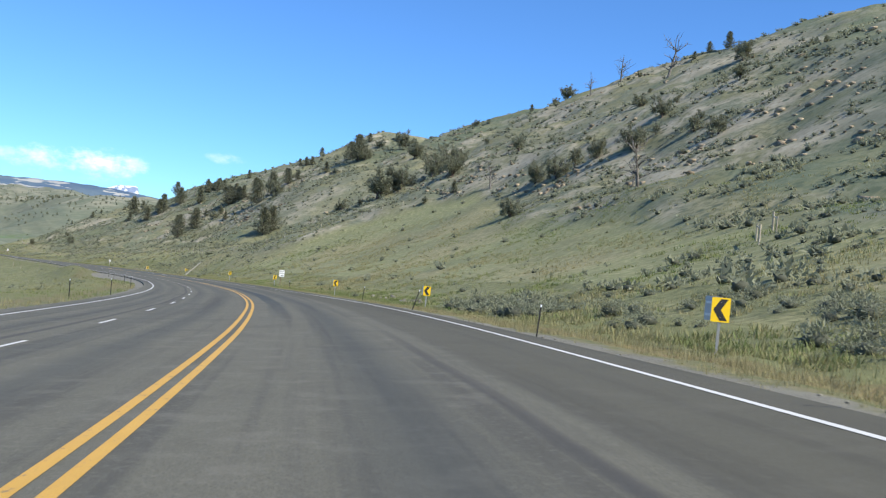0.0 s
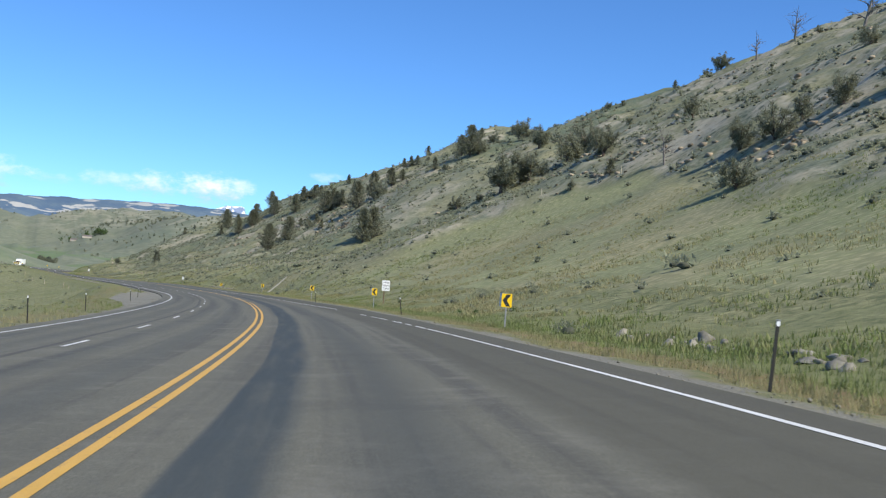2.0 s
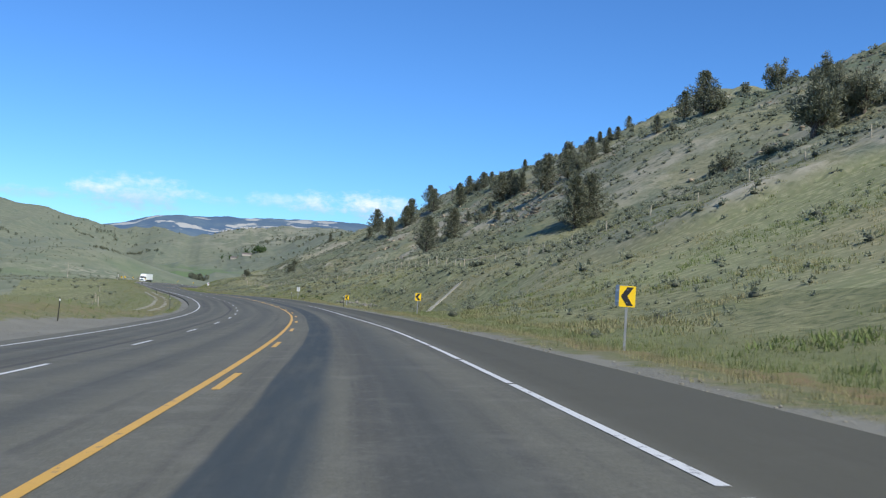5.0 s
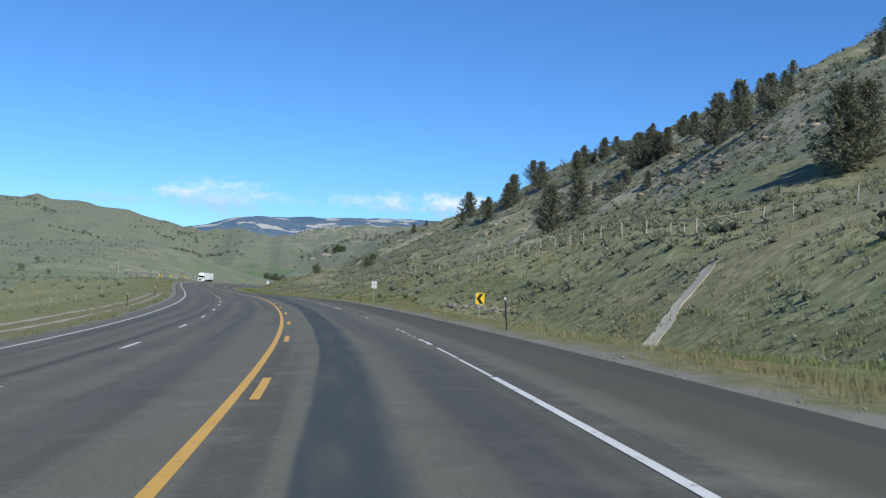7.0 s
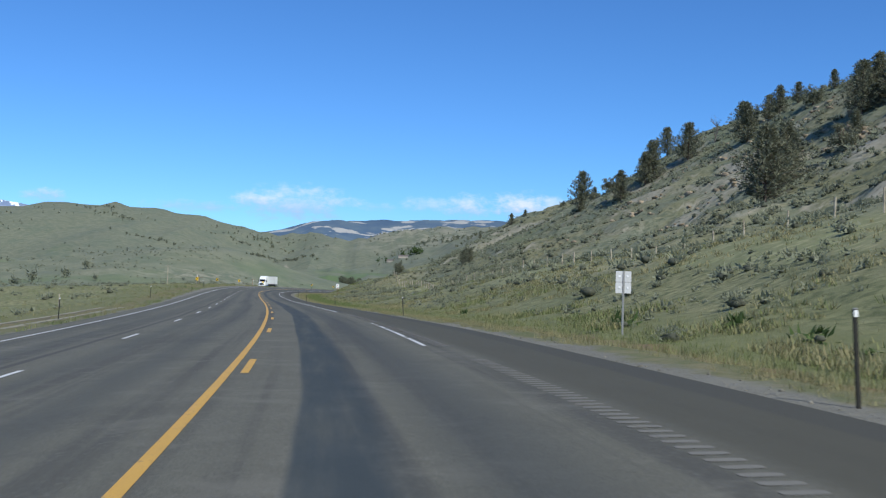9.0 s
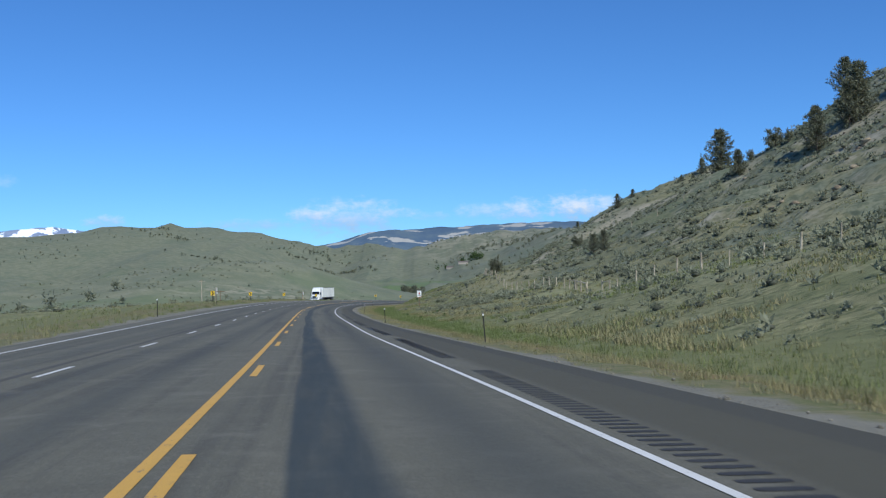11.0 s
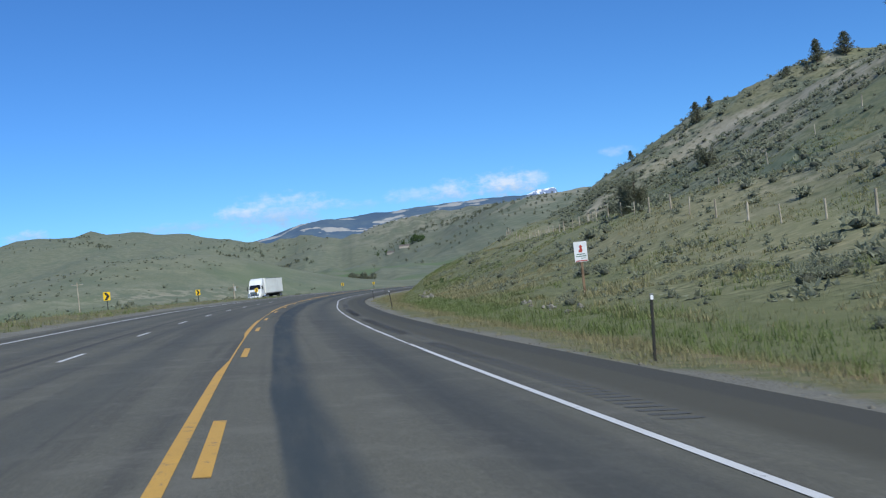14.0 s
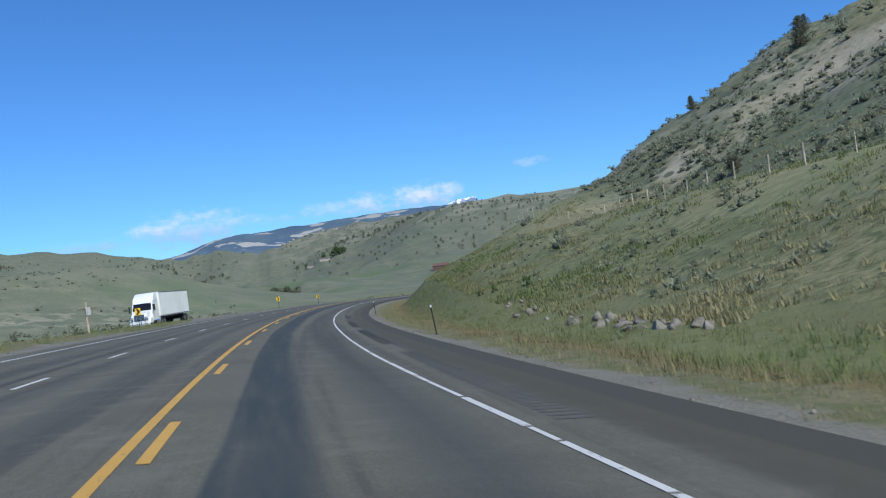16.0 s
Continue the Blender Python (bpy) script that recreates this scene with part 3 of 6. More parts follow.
def build_road():
    s = np.arange(-60, 900.1, 2.0)
    road = ribbon("road", s, [LEFT_EDGE, -6, -3.4, -1, 0, 1.2, 2.4, 3.6, lambda q: pave_edge(q) - 0.7, pave_edge], 0.0, ASPHALT,
                  "worn grey asphalt highway with dark tar strips", "road")
    # the pavement's cut edges
    for name, at, sign in (("pavement_edge", pave_edge, 1), ("pavement_edge", lambda q: np.full(len(q), LEFT_EDGE), -1)):
        d = at(s)
        a, b = road_point(s, d), road_point(s, d + sign * 0.12)
        top = np.stack(a, -1)
        low = np.stack([b[0], b[1], b[2] - 0.25], -1)
        rows = np.stack([top, low], 1)
        ob = link_mesh(name, rows.reshape(-1, 3).tolist(), grid_faces(len(s), 2), ASPHALT)
        set_attr(ob.data, "across", np.stack([d, d], 1))
        set_attr(ob.data, "along", np.stack([s, s], 1))
        set_attr(ob.data, "edge", np.stack([d, d], 1))
        tagged(ob, "broken edge of the grey asphalt", "road edge", kind="structure")
    return road


def gravel_width(s, side):
    """How far the loose gravel reaches from the asphalt."""
    if side > 0:
        return 0.65 + 0.15 * bump(s, 0, 362, 0, 16, 1) + 0.3 * np.sin(s * 0.21) ** 2
    return 0.9 + 5.0 * bump(s, 0, 222, 0, 34, 1) + 15 * bump(s, 0, 735, 0, 30, 1)


def build_verge():
    s = np.arange(-60, 900.1, 1.5)
    for name, side, reach in (("verge_right", 1, 23.0), ("verge_left", -1, 40.0)):
        frac = np.concatenate([[0, 0.02, 0.05, 0.09], np.linspace(0.13, 1, 24 if side > 0 else 32)])
        edge = pave_edge(s) if side > 0 else np.full(len(s), -LEFT_EDGE)
        d = edge[:, None] + 0.02 + (reach - edge[:, None]) * frac[None, :]
        dd = d * side
        ss = np.repeat(s[:, None], d.shape[1], 1)
        x, y, z = road_point(ss, dd)
        z = land(x, y, ss, dd)
        rel = d - edge[:, None]
        z = z + ramp(rel, 0.3, 1.5) * 0.10 * fbm(x / 1.3, y / 1.3, 3, 21) - 0.03
        ob = link_mesh(name, np.stack([x, y, z], -1).reshape(-1, 3).tolist(), grid_faces(*d.shape), VERGE, True)
        wide = np.repeat(gravel_width(s, side)[:, None], d.shape[1], 1)
        set_attr(ob.data, "along", ss)
        set_attr(ob.data, "across", dd)
        set_attr(ob.data, "beyond", rel - wide)
        set_attr(ob.data, "dry", np.full(d.shape, 0.0 if side > 0 else 1.0))
        tagged(ob, "gravel and grass verge beside the asphalt", "verge", kind="structure")


def stripe(name, s0, s1, d0, d1, material, label, lift=0.006):
    s = np.linspace(s0, s1, max(3, int((s1 - s0) / 1.5) + 2))
    f0 = d0 if callable(d0) else (lambda q: np.full(len(q), float(d0)))
    f1 = d1 if callable(d1) else (lambda q: np.full(len(q), float(d1)))
    dd = np.stack([f0(s), f1(s)], 1)
    ss = np.repeat(s[:, None], 2, 1)
    x, y, z = road_point(ss, dd)
    n = len(s)
    top = np.stack([x, y, z + lift], -1).reshape(-1, 3)
    ob = link_mesh(name, top.tolist(), grid_faces(n, 2), material)
    return tagged(ob, label, "road marking", kind="structure")


def build_markings():
    def drift(q):
        return np.interp(q, [-60, 40, 55, 70, 102, 134, 168, 215, 260, 296, 330, 368, 410, 456, 510, 546, 600, 640, 900], [0.24, 0.23, 0.17, 0.05, -0.05, 0.0, -0.08, 0.06, 0.19, 0.15, 0.09, 0.12, 0.06, -0.01, 0.07, 0.13, 0.07, 0.1, 0.1])

    def rubbed(q):
        return drift(q) + 0.085 * (ramp(q, 536, 539) * (1 - ramp(q, 548, 551)) + ramp(q, 562, 565) * (1 - ramp(q, 577, 579.5)))

    stripe("center_line", -60, 900, rubbed, lambda q: drift(q) + 0.12, YELLOW_LINE, "solid yellow centre line")
    stripe("center_line", -60, 183.5, lambda q: drift(q) + 0.26, lambda q: drift(q) + 0.38, YELLOW_LINE, "solid yellow centre line")
    ends = np.interp(np.arange(-6, 54), [-6, 0, 1, 3, 4, 6, 7, 9, 10, 16, 17, 21, 22, 24, 25, 28, 29, 53],
                     [190, 260.6, 271.7, 298.2, 309.7, 334.7, 345.8, 374.5, 387.1, 458.1, 469.6, 518.2, 530.2, 555.4, 566.6, 604, 614.4, 902])
    for s1 in ends:
        stripe("center_dash", s1 - 3.0, s1, lambda q: drift(q) + 0.25, lambda q: drift(q) + 0.37, YELLOW_LINE, "broken yellow centre line dash")
    ends = np.interp(np.arange(-7, 69), [-7, 0, 3, 4, 6, 7, 9, 10, 11, 12, 19, 20, 22, 23, 25, 26, 28, 29, 35, 36, 40, 41, 43, 44, 47, 48, 68],
                     [-32, 52, 86, 97, 120.4, 131.9, 156.5, 168.7, 181.5, 194.6, 273.9, 285.8, 311.6, 322.9, 348.2, 360.3, 388, 400.8, 471.8, 484.2, 533.6, 546.3, 570.9,
                      582.6, 616.1, 626.6, 866])
    for s1 in ends:
        stripe("lane_dash", s1 - 3.0, s1, lambda q: drift(q) - 3.66, lambda q: drift(q) - 3.55, WHITE_LINE, "white lane dash")
    stripe("edge_line", -60, 880, lambda q: drift(q) - 7.14, lambda q: drift(q) - 7.03, WHITE_LINE, "solid white edge line")
    stripe("edge_line", -60, 112, lambda q: white_edge(q), lambda q: white_edge(q) + 0.11, WHITE_LINE, "solid white edge line")
    stripe("edge_line", 402, 540, lambda q: white_edge(q), lambda q: white_edge(q) + 0.095, WHITE_LINE, "solid white edge line")
    for a, b, left, right in ((133.9, 135.6, 0, 0.105), (136.6, 139.3, 0, 0.105), (141.1, 144.1, 0, 0.105), (144.7, 146.8, 0, 0.1), (148.9, 150.9, 0, 0.105), (150.95, 151.8, 0, 0.05),
                              (164.5, 166.6, 0, 0.105), (166.75, 190.8, 0, 0.105), (262, 284.6, 0, 0.105), (284.75, 288.4, 0.02, 0.08), (288.7, 292.2, 0.03, 0.085),
                              (313.7, 315.1, 0, 0.06), (319.9, 320.6, 0.02, 0.06), (329.5, 332.4, 0, 0.105), (332.5, 334.4, 0, 0.09), (335.3, 336, 0, 0.05), (340, 341, 0.02, 0.08), (342.5, 346.5, 0, 0.085),
                              (293.4, 294.1, 0, 0.105), (294.1, 294.9, 0.03, 0.105), (294.95, 296.05, 0, 0.08), (296.9, 297.2, 0, 0.05), (297.45, 297.7, 0.04, 0.09), (297.9, 298.1, 0, 0.03),
                              (298.6, 298.9, 0, 0.06), (299.6, 301.3, 0.01, 0.055), (302.1, 302.6, 0, 0.09),
                              (364.2, 367.2, 0, 0.105), (367.3, 367.9, 0, 0.105), (368.0, 368.7, 0, 0.025), (368.75, 371.75, 0, 0.105), (372.05, 372.95, 0, 0.105), (373.1, 373.3, 0.03, 0.09),
                              (373.65, 374.4, 0, 0.105), (374.95, 377.0, 0, 0.105), (378.0, 378.6, 0, 0.1), (379.7, 380.2, 0, 0.1)):
        stripe("edge_line", a, b, lambda q: white_edge(q) + left, lambda q: white_edge(q) + right, WORN_LINE, "worn white edge line")
    chunks = random.Random(5)
    s0 = 540.0
    while s0 < 880:
        long, left, right = chunks.uniform(0.8, 3.4) * (1 + 6 * (s0 > 680)), chunks.uniform(0, 0.02), chunks.uniform(0.08, 0.105)
        stripe("edge_line", s0, s0 + long, lambda q: white_edge(q) + left, lambda q: white_edge(q) + right, WORN_LINE, "worn white edge line")
        s0 += long + chunks.uniform(0.03, 0.16)
    for s0, end in ((112.0, 132.0), (191.2, 261.0)):
        while s0 < end:
            long = min(chunks.uniform(3.0, 8.5), end + 0.8 - s0)
            stripe("edge_line", s0, s0 + long, lambda q: white_edge(q), lambda q: white_edge(q) + 0.105, WORN_LINE, "worn white edge line")
            s0 += long + chunks.uniform(0.12, 0.5)


build_ground()
build_road()
build_verge()
build_markings()

# ---- far country ----
def mountain_material(name, snow):
    k = Mat(name, 0.95, 0, 0.1)
    n = k.noise(0.006, 6, 0.6)
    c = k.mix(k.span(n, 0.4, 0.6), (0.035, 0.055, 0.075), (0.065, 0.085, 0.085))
    at = k.n.new("ShaderNodeSeparateXYZ")
    k.l.new(k.geo.outputs["Position"], at.inputs[0])
    if snow:
        # rock base kept pale, with some distance haze in it
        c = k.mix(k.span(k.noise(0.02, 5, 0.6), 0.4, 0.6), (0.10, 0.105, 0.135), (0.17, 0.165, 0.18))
        c = k.mix(k.span(k.math("ADD", k.noise(0.016, 4, 0.6), k.math("MULTIPLY", k.upness(), 0.1)), 0.54, 0.60), c, (0.85, 0.87, 0.9))
    else:
        band = k.noise(0.0075, 5, 0.55, (1.0, 1.0, 5.0))
        pale = k.math("MULTIPLY", k.span(band, 0.555, 0.59), k.span(at.outputs["Z"], 95, 130))
        c = k.mix(pale, c, (0.31, 0.285, 0.225))
    # faint blue glow imitates distance haze, stronger on the snowy range
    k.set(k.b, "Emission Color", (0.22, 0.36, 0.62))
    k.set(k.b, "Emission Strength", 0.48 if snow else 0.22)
    return k.done(c, n, 0.5, 30.0)


def ridge(name, az, el, distance, depth, material, label, bumps, seed):
    """A far range: crest heights el (degrees) at bearings az (degrees left of +y)."""
    a = np.linspace(az[0], az[-1], 260)
    r = np.linspace(0, 1, 26)
    aa, rr = np.meshgrid(np.radians(a), r, indexing="ij")
    top = np.tan(np.radians(np.interp(np.degrees(aa), az, el))) * distance
    dist = distance - depth * (1 - rr)
    x, y = -110 - np.sin(aa) * dist, 260 + np.cos(aa) * dist
    z = -40 + (top + 40 - 4) * (0.12 + 0.88 * rr**1.35)
    z = z + bumps * np.sin(np.pi * np.clip(rr, 0, 1)) * fbm(x / 260, y / 260, 5, seed) + bumps * 0.05 * rr * fbm(x / 40, y / 40, 3, seed + 5)
    back = np.stack([x[:, -1] - np.sin(aa[:, -1]) * 60, y[:, -1] + np.cos(aa[:, -1]) * 60, z[:, -1] - 60], -1)
    v = np.concatenate([np.stack([x, y, z], -1), back[:, None]], 1)
    ob = link_mesh(name, v.reshape(-1, 3).tolist(), grid_faces(v.shape[0], v.shape[1]), material, True)
    return tagged(ob, label, "mountains", kind="structure")


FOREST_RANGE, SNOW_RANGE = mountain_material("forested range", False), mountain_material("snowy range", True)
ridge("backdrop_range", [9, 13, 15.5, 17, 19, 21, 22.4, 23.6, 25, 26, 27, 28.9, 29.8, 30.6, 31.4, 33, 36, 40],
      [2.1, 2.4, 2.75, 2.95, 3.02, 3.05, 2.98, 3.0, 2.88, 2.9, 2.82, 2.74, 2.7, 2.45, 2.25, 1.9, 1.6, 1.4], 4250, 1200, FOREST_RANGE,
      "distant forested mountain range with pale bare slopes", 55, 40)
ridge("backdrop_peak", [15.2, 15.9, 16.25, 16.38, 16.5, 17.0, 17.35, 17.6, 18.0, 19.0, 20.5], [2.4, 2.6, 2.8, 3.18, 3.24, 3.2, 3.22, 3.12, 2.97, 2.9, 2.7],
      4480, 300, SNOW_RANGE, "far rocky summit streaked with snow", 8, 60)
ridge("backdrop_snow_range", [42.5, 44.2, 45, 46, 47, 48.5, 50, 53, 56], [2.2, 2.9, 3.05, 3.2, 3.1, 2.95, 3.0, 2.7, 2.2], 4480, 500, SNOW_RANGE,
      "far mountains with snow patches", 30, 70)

# ---- helpers for things ----
rng = random.Random(7)
nrg = np.random.default_rng(11)


def ground_at(s, d):
    """A place on the built ground: x, y, z."""
    x, y, _ = road_point(s, d)
    s2, d2 = np.asarray(s, float), np.asarray(d, float)
    near = (d2 > -39) & (d2 < 22.8) & (s2 > -58) & (s2 < 890)
    sheet = sheet_height(x, y)
    z = np.where(near, np.maximum(land(x, y, s2, d2) - 0.03, sheet), sheet)
    return x, y, z


def spot(s, d, sink=0.0, turn=0.0, lean=0.0, size=1.0):
    """A pose on the ground that faces along the road."""
    x, y, z = ground_at(np.array([float(s)]), np.array([float(d)]))
    h = np.degrees(np.interp(s, LINE_S, LINE_H))
    return pose(float(x[0]), float(y[0]), float(z[0]) - sink, 0, lean, float(h) + turn) @ Matrix.Scale(size, 4)


def box(bm, x, y, z, w, l, h, bevel=0.0, turn=None):
    """A block with its middle at x, y and its foot at z."""
    r = bmesh.ops.create_cube(bm, size=1, matrix=Matrix.Translation((x, y, z + h / 2)) @ (turn or Matrix()) @ Matrix.Diagonal((w, l, h, 1)))
    if bevel:
        edges = list({e for v in r["verts"] for e in v.link_edges})
        bmesh.ops.bevel(bm, geom=edges, offset=bevel, segments=2, affect="EDGES")


def rod(bm, a, b, r0, r1=None, sides=8):
    """A tapered round bar from a to b."""
    a, b = Vector(a), Vector(b)
    m = Matrix.Translation((a + b) / 2) @ (b - a).to_track_quat("Z", "Y").to_matrix().to_4x4()
    bmesh.ops.create_cone(bm, cap_ends=True, segments=sides, radius1=r0, radius2=r0 if r1 is None else r1, depth=(b - a).length, matrix=m)


def prism(bm, outline, y, thick):
    """A flat plate in the xz plane, its front at y."""
    front = [bm.verts.new((x, y, z)) for x, z in outline]
    back = [bm.verts.new((x, y + thick, z)) for x, z in outline]
    bm.faces.new(front)
    bm.faces.new(back[::-1])
    n = len(front)
    for i in range(n):
        bm.faces.new((front[i], back[i], back[(i + 1) % n], front[(i + 1) % n]))


def rounded(w, h, z0, r, x0=0.0):
    """The outline of a plate with rounded corners, foot at z0."""
    pts = []
    for cx, cz, a0 in ((w / 2 - r, h - r, 0), (-w / 2 + r, h - r, 90), (-w / 2 + r, r, 180), (w / 2 - r, r, 270)):
        for k in range(4):
            a = radians(a0 + 30 * k)
            pts.append((x0 + cx + r * np.cos(a), z0 + cz + r * np.sin(a)))
    return pts


def part(name, bm, material, parent=None, label=""):
    """Links a bmesh as one mesh object under a thing or a part."""
    bmesh.ops.recalc_face_normals(bm, faces=bm.faces)
    me = bpy.data.meshes.new(name)
    bm.to_mesh(me)
    bm.free()
    me.materials.append(material)
    ob = new(name, me)
    ob.parent = parent
    if label:
        ob["label"] = label
    return ob


def build(fn, *a, **k):
    bm = bmesh.new()
    fn(bm, *a, **k)
    return bm


def place_all(ob, poses):
    """Copies of a thing at all the poses; the thing itself takes the last."""
    for m in poses[:-1]:
        copy_thing(ob, m)
    ob.matrix_basis = poses[-1]


def fast_mesh(name, verts, tris, material, attrs=None, parent=None, smooth=False):
    """A mesh from arrays of corners and triangles."""
    me = bpy.data.meshes.new(name)
    me.vertices.add(len(verts))
    me.vertices.foreach_set("co", np.asarray(verts, np.float32).ravel())
    me.loops.add(tris.size)
    me.loops.foreach_set("vertex_index", np.asarray(tris, np.int32).ravel())
    me.polygons.add(len(tris))
    me.polygons.foreach_set("loop_start", np.arange(0, tris.size, 3, dtype=np.int32))
    for key, values in (attrs or {}).items():
        set_attr(me, key, values)
    me.update(calc_edges=True)
    me.materials.append(material)
    if smooth:
        me.shade_smooth()
    ob = new(name, me)
    ob.parent = parent
    return ob


def scatter(shapes, which, places, sizes, turns, tall=None):
    """Many copies of small shapes (corners, triangles) joined into arrays."""
    vs, ts, owner, local, base = [], [], [], [], 0
    for n, (v, t) in enumerate(shapes):
        at = np.nonzero(which == n)[0]
        if not len(at):
            continue
        c, s = np.cos(turns[at])[:, None], np.sin(turns[at])[:, None]
        k = sizes[at][:, None]
        h = k if tall is None else tall[at][:, None]
        x, y, z = v[None, :, 0] * k, v[None, :, 1] * k, v[None, :, 2] * h
        p = np.stack([x * c - y * s, x * s + y * c, z], -1) + places[at][:, None, :]
        vs.append(p.reshape(-1, 3))
        ts.append((t[None] + (base + np.arange(len(at)) * len(v))[:, None, None]).reshape(-1, 3))
        owner.append(np.repeat(at, len(v)))
        local.append(np.tile(np.arange(len(v)), len(at)))
        base += len(at) * len(v)
    return np.concatenate(vs), np.concatenate(ts), np.concatenate(owner), np.concatenate(local)


def ico():
    g = (1 + 5**0.5) / 2
    v = np.array([(-1, g, 0), (1, g, 0), (-1, -g, 0), (1, -g, 0), (0, -1, g), (0, 1, g), (0, -1, -g), (0, 1, -g), (g, 0, -1), (g, 0, 1), (-g, 0, -1), (-g, 0, 1)], float)
    hull = [(a, b, c) for a in range(12) for b in range(a) for c in range(b)
            if max(np.linalg.norm(v[a] - v[b]), np.linalg.norm(v[b] - v[c]), np.linalg.norm(v[a] - v[c])) < 2.1]
    tris = [t if np.dot(np.cross(v[t[1]] - v[t[0]], v[t[2]] - v[t[0]]), v[t[0]]) > 0 else t[::-1] for t in hull]
    return v / np.linalg.norm(v[0]), np.array(tris)


ICO_V, ICO_T = ico()


def finer(v, t):
    """Each triangle of a ball split in four."""
    v, out, seen = list(map(tuple, v)), [], {}
    for a, b, c in t:
        m = []
        for i, j in ((a, b), (b, c), (c, a)):
            key = (min(i, j), max(i, j))
            if key not in seen:
                p = (np.array(v[i]) + np.array(v[j])) / 2
                seen[key] = len(v)
                v.append(tuple(p / np.linalg.norm(p)))
            m.append(seen[key])
        out += [(a, m[0], m[2]), (b, m[1], m[0]), (c, m[2], m[1]), tuple(m)]
    return np.array(v), np.array(out)


BALL_V, BALL_T = finer(ICO_V, ICO_T)


def leaf_material(name, dark, light, tip=None):
    k = Mat(name, 0.75, 0, 0.25)
    c = k.mix(k.island(), dark, light)
    c = k.mix(k.math("MULTIPLY", k.span(k.noise(0.9, 4, 0.6), 0.45, 0.7), 0.45), c, tip or light)
    # twiggy core painted darker, so a bush looks shaded inside and at its base
    c = k.mix(k.attr("twig_shade"), c, (0.118, 0.125, 0.088))
    m = k.done(c, k.noise(14.0, 3), 0.4, 0.03)
    thin, both = k.n.new("ShaderNodeBsdfTranslucent"), k.n.new("ShaderNodeMixShader")
    k.set(thin, "Color", c)
    both.inputs[0].default_value = 0.3
    k.l.new(k.b.outputs[0], both.inputs[1])
    k.l.new(thin.outputs[0], both.inputs[2])
    k.l.new(both.outputs[0], k.n["Material Output"].inputs["Surface"])
    return m


def grass_material():
    k = Mat("roadside grass", 0.8, 0, 0.2)
    tone = k.math("ADD", k.attr("tone"), k.math("MULTIPLY", k.math("SUBTRACT", k.island(), 0.5), 0.4))
    c = k.mix(k.span(tone, 0.1, 0.9), (0.325, 0.292, 0.15), (0.175, 0.222, 0.072))
    c = k.mix(k.math("MULTIPLY", k.attr("rust"), 0.35), c, (0.21, 0.145, 0.08))
    c = k.mix(k.math("MULTIPLY", k.span(k.island(), 0.75, 1.0), 0.5), c, (0.27, 0.25, 0.15))
    m = k.done(c)
    thin, both = k.n.new("ShaderNodeBsdfTranslucent"), k.n.new("ShaderNodeMixShader")
    k.set(thin, "Color", c)
    both.inputs[0].default_value = 0.35
    k.l.new(k.b.outputs[0], both.inputs[1])
    k.l.new(thin.outputs[0], both.inputs[2])
    k.l.new(both.outputs[0], k.n["Material Output"].inputs["Surface"])
    return m


def bark_material(name, dark, light):
    k = Mat(name, 0.9, 0, 0.2)
    n = k.noise(5.0, 5, 0.65, (1, 1, 0.25))
    return k.done(k.mix(k.span(n, 0.35, 0.65), dark, light), n, 0.7, 0.05)


def stone_material():
    k = Mat("field stone", 0.9, 0, 0.25)
    n = k.noise(2.2, 6, 0.65)
    c = k.mix(k.span(n, 0.35, 0.65), (0.10, 0.094, 0.072), (0.27, 0.252, 0.20))
    c = k.mix(k.math("MULTIPLY", k.random(), 0.5), c, (0.28, 0.262, 0.21))
    c = k.mix(k.span(k.noise(9.0, 5, 0.7), 0.56, 0.68), c, (0.14, 0.13, 0.10))
    return k.done(c, n, 0.8, 0.08)


PINE_LEAF = leaf_material("pine needles", (0.112, 0.125, 0.084), (0.245, 0.252, 0.16), (0.28, 0.28, 0.18))
JUNIPER_LEAF = leaf_material("juniper sprays", (0.125, 0.138, 0.09), (0.275, 0.282, 0.185), (0.31, 0.305, 0.21))
SAGE_LEAF = leaf_material("sagebrush leaves", (0.195, 0.212, 0.138), (0.29, 0.302, 0.20), (0.262, 0.266, 0.175))
GREEN_LEAF = leaf_material("green shrub leaves", (0.045, 0.075, 0.022), (0.10, 0.15, 0.045))
GRASS = grass_material()
BARK = bark_material("juniper bark", (0.07, 0.052, 0.04), (0.19, 0.155, 0.125))
DEAD_WOOD = bark_material("grey dead wood", (0.10, 0.09, 0.075), (0.24, 0.22, 0.19))
POST_WOOD = bark_material("weathered post wood", (0.27, 0.235, 0.17), (0.54, 0.48, 0.36))
SIGN_WOOD = bark_material("brown sign post wood", (0.13, 0.085, 0.05), (0.26, 0.18, 0.11))
STONE = stone_material()
SIGN_YELLOW = plain("yellow sign sheeting", (0.86, 0.56, 0.01), 0.4, 0, 12, 0.05)
SIGN_WHITE = plain("white sign sheeting", (0.80, 0.81, 0.79), 0.4, 0, 12, 0.04)
SIGN_BLACK = plain("black sign print", (0.018, 0.018, 0.018), 0.45, 0, 20, 0.2)
SIGN_BACK = plain("dull aluminium sign back", (0.56, 0.57, 0.56), 0.5, 0.0, 18, 0.1)
SIGN_RED = plain("red sign print", (0.42, 0.05, 0.03), 0.45, 0, 20, 0.1)
SIGN_GREEN = plain("green sign print", (0.03, 0.12, 0.05), 0.45, 0, 20, 0.1)
STEEL = plain("galvanised steel", (0.40, 0.40, 0.39), 0.45, 0.7, 25, 0.12)
DARK_STEEL = plain("dark painted steel", (0.028, 0.027, 0.022), 0.6, 0.2, 25, 0.25)
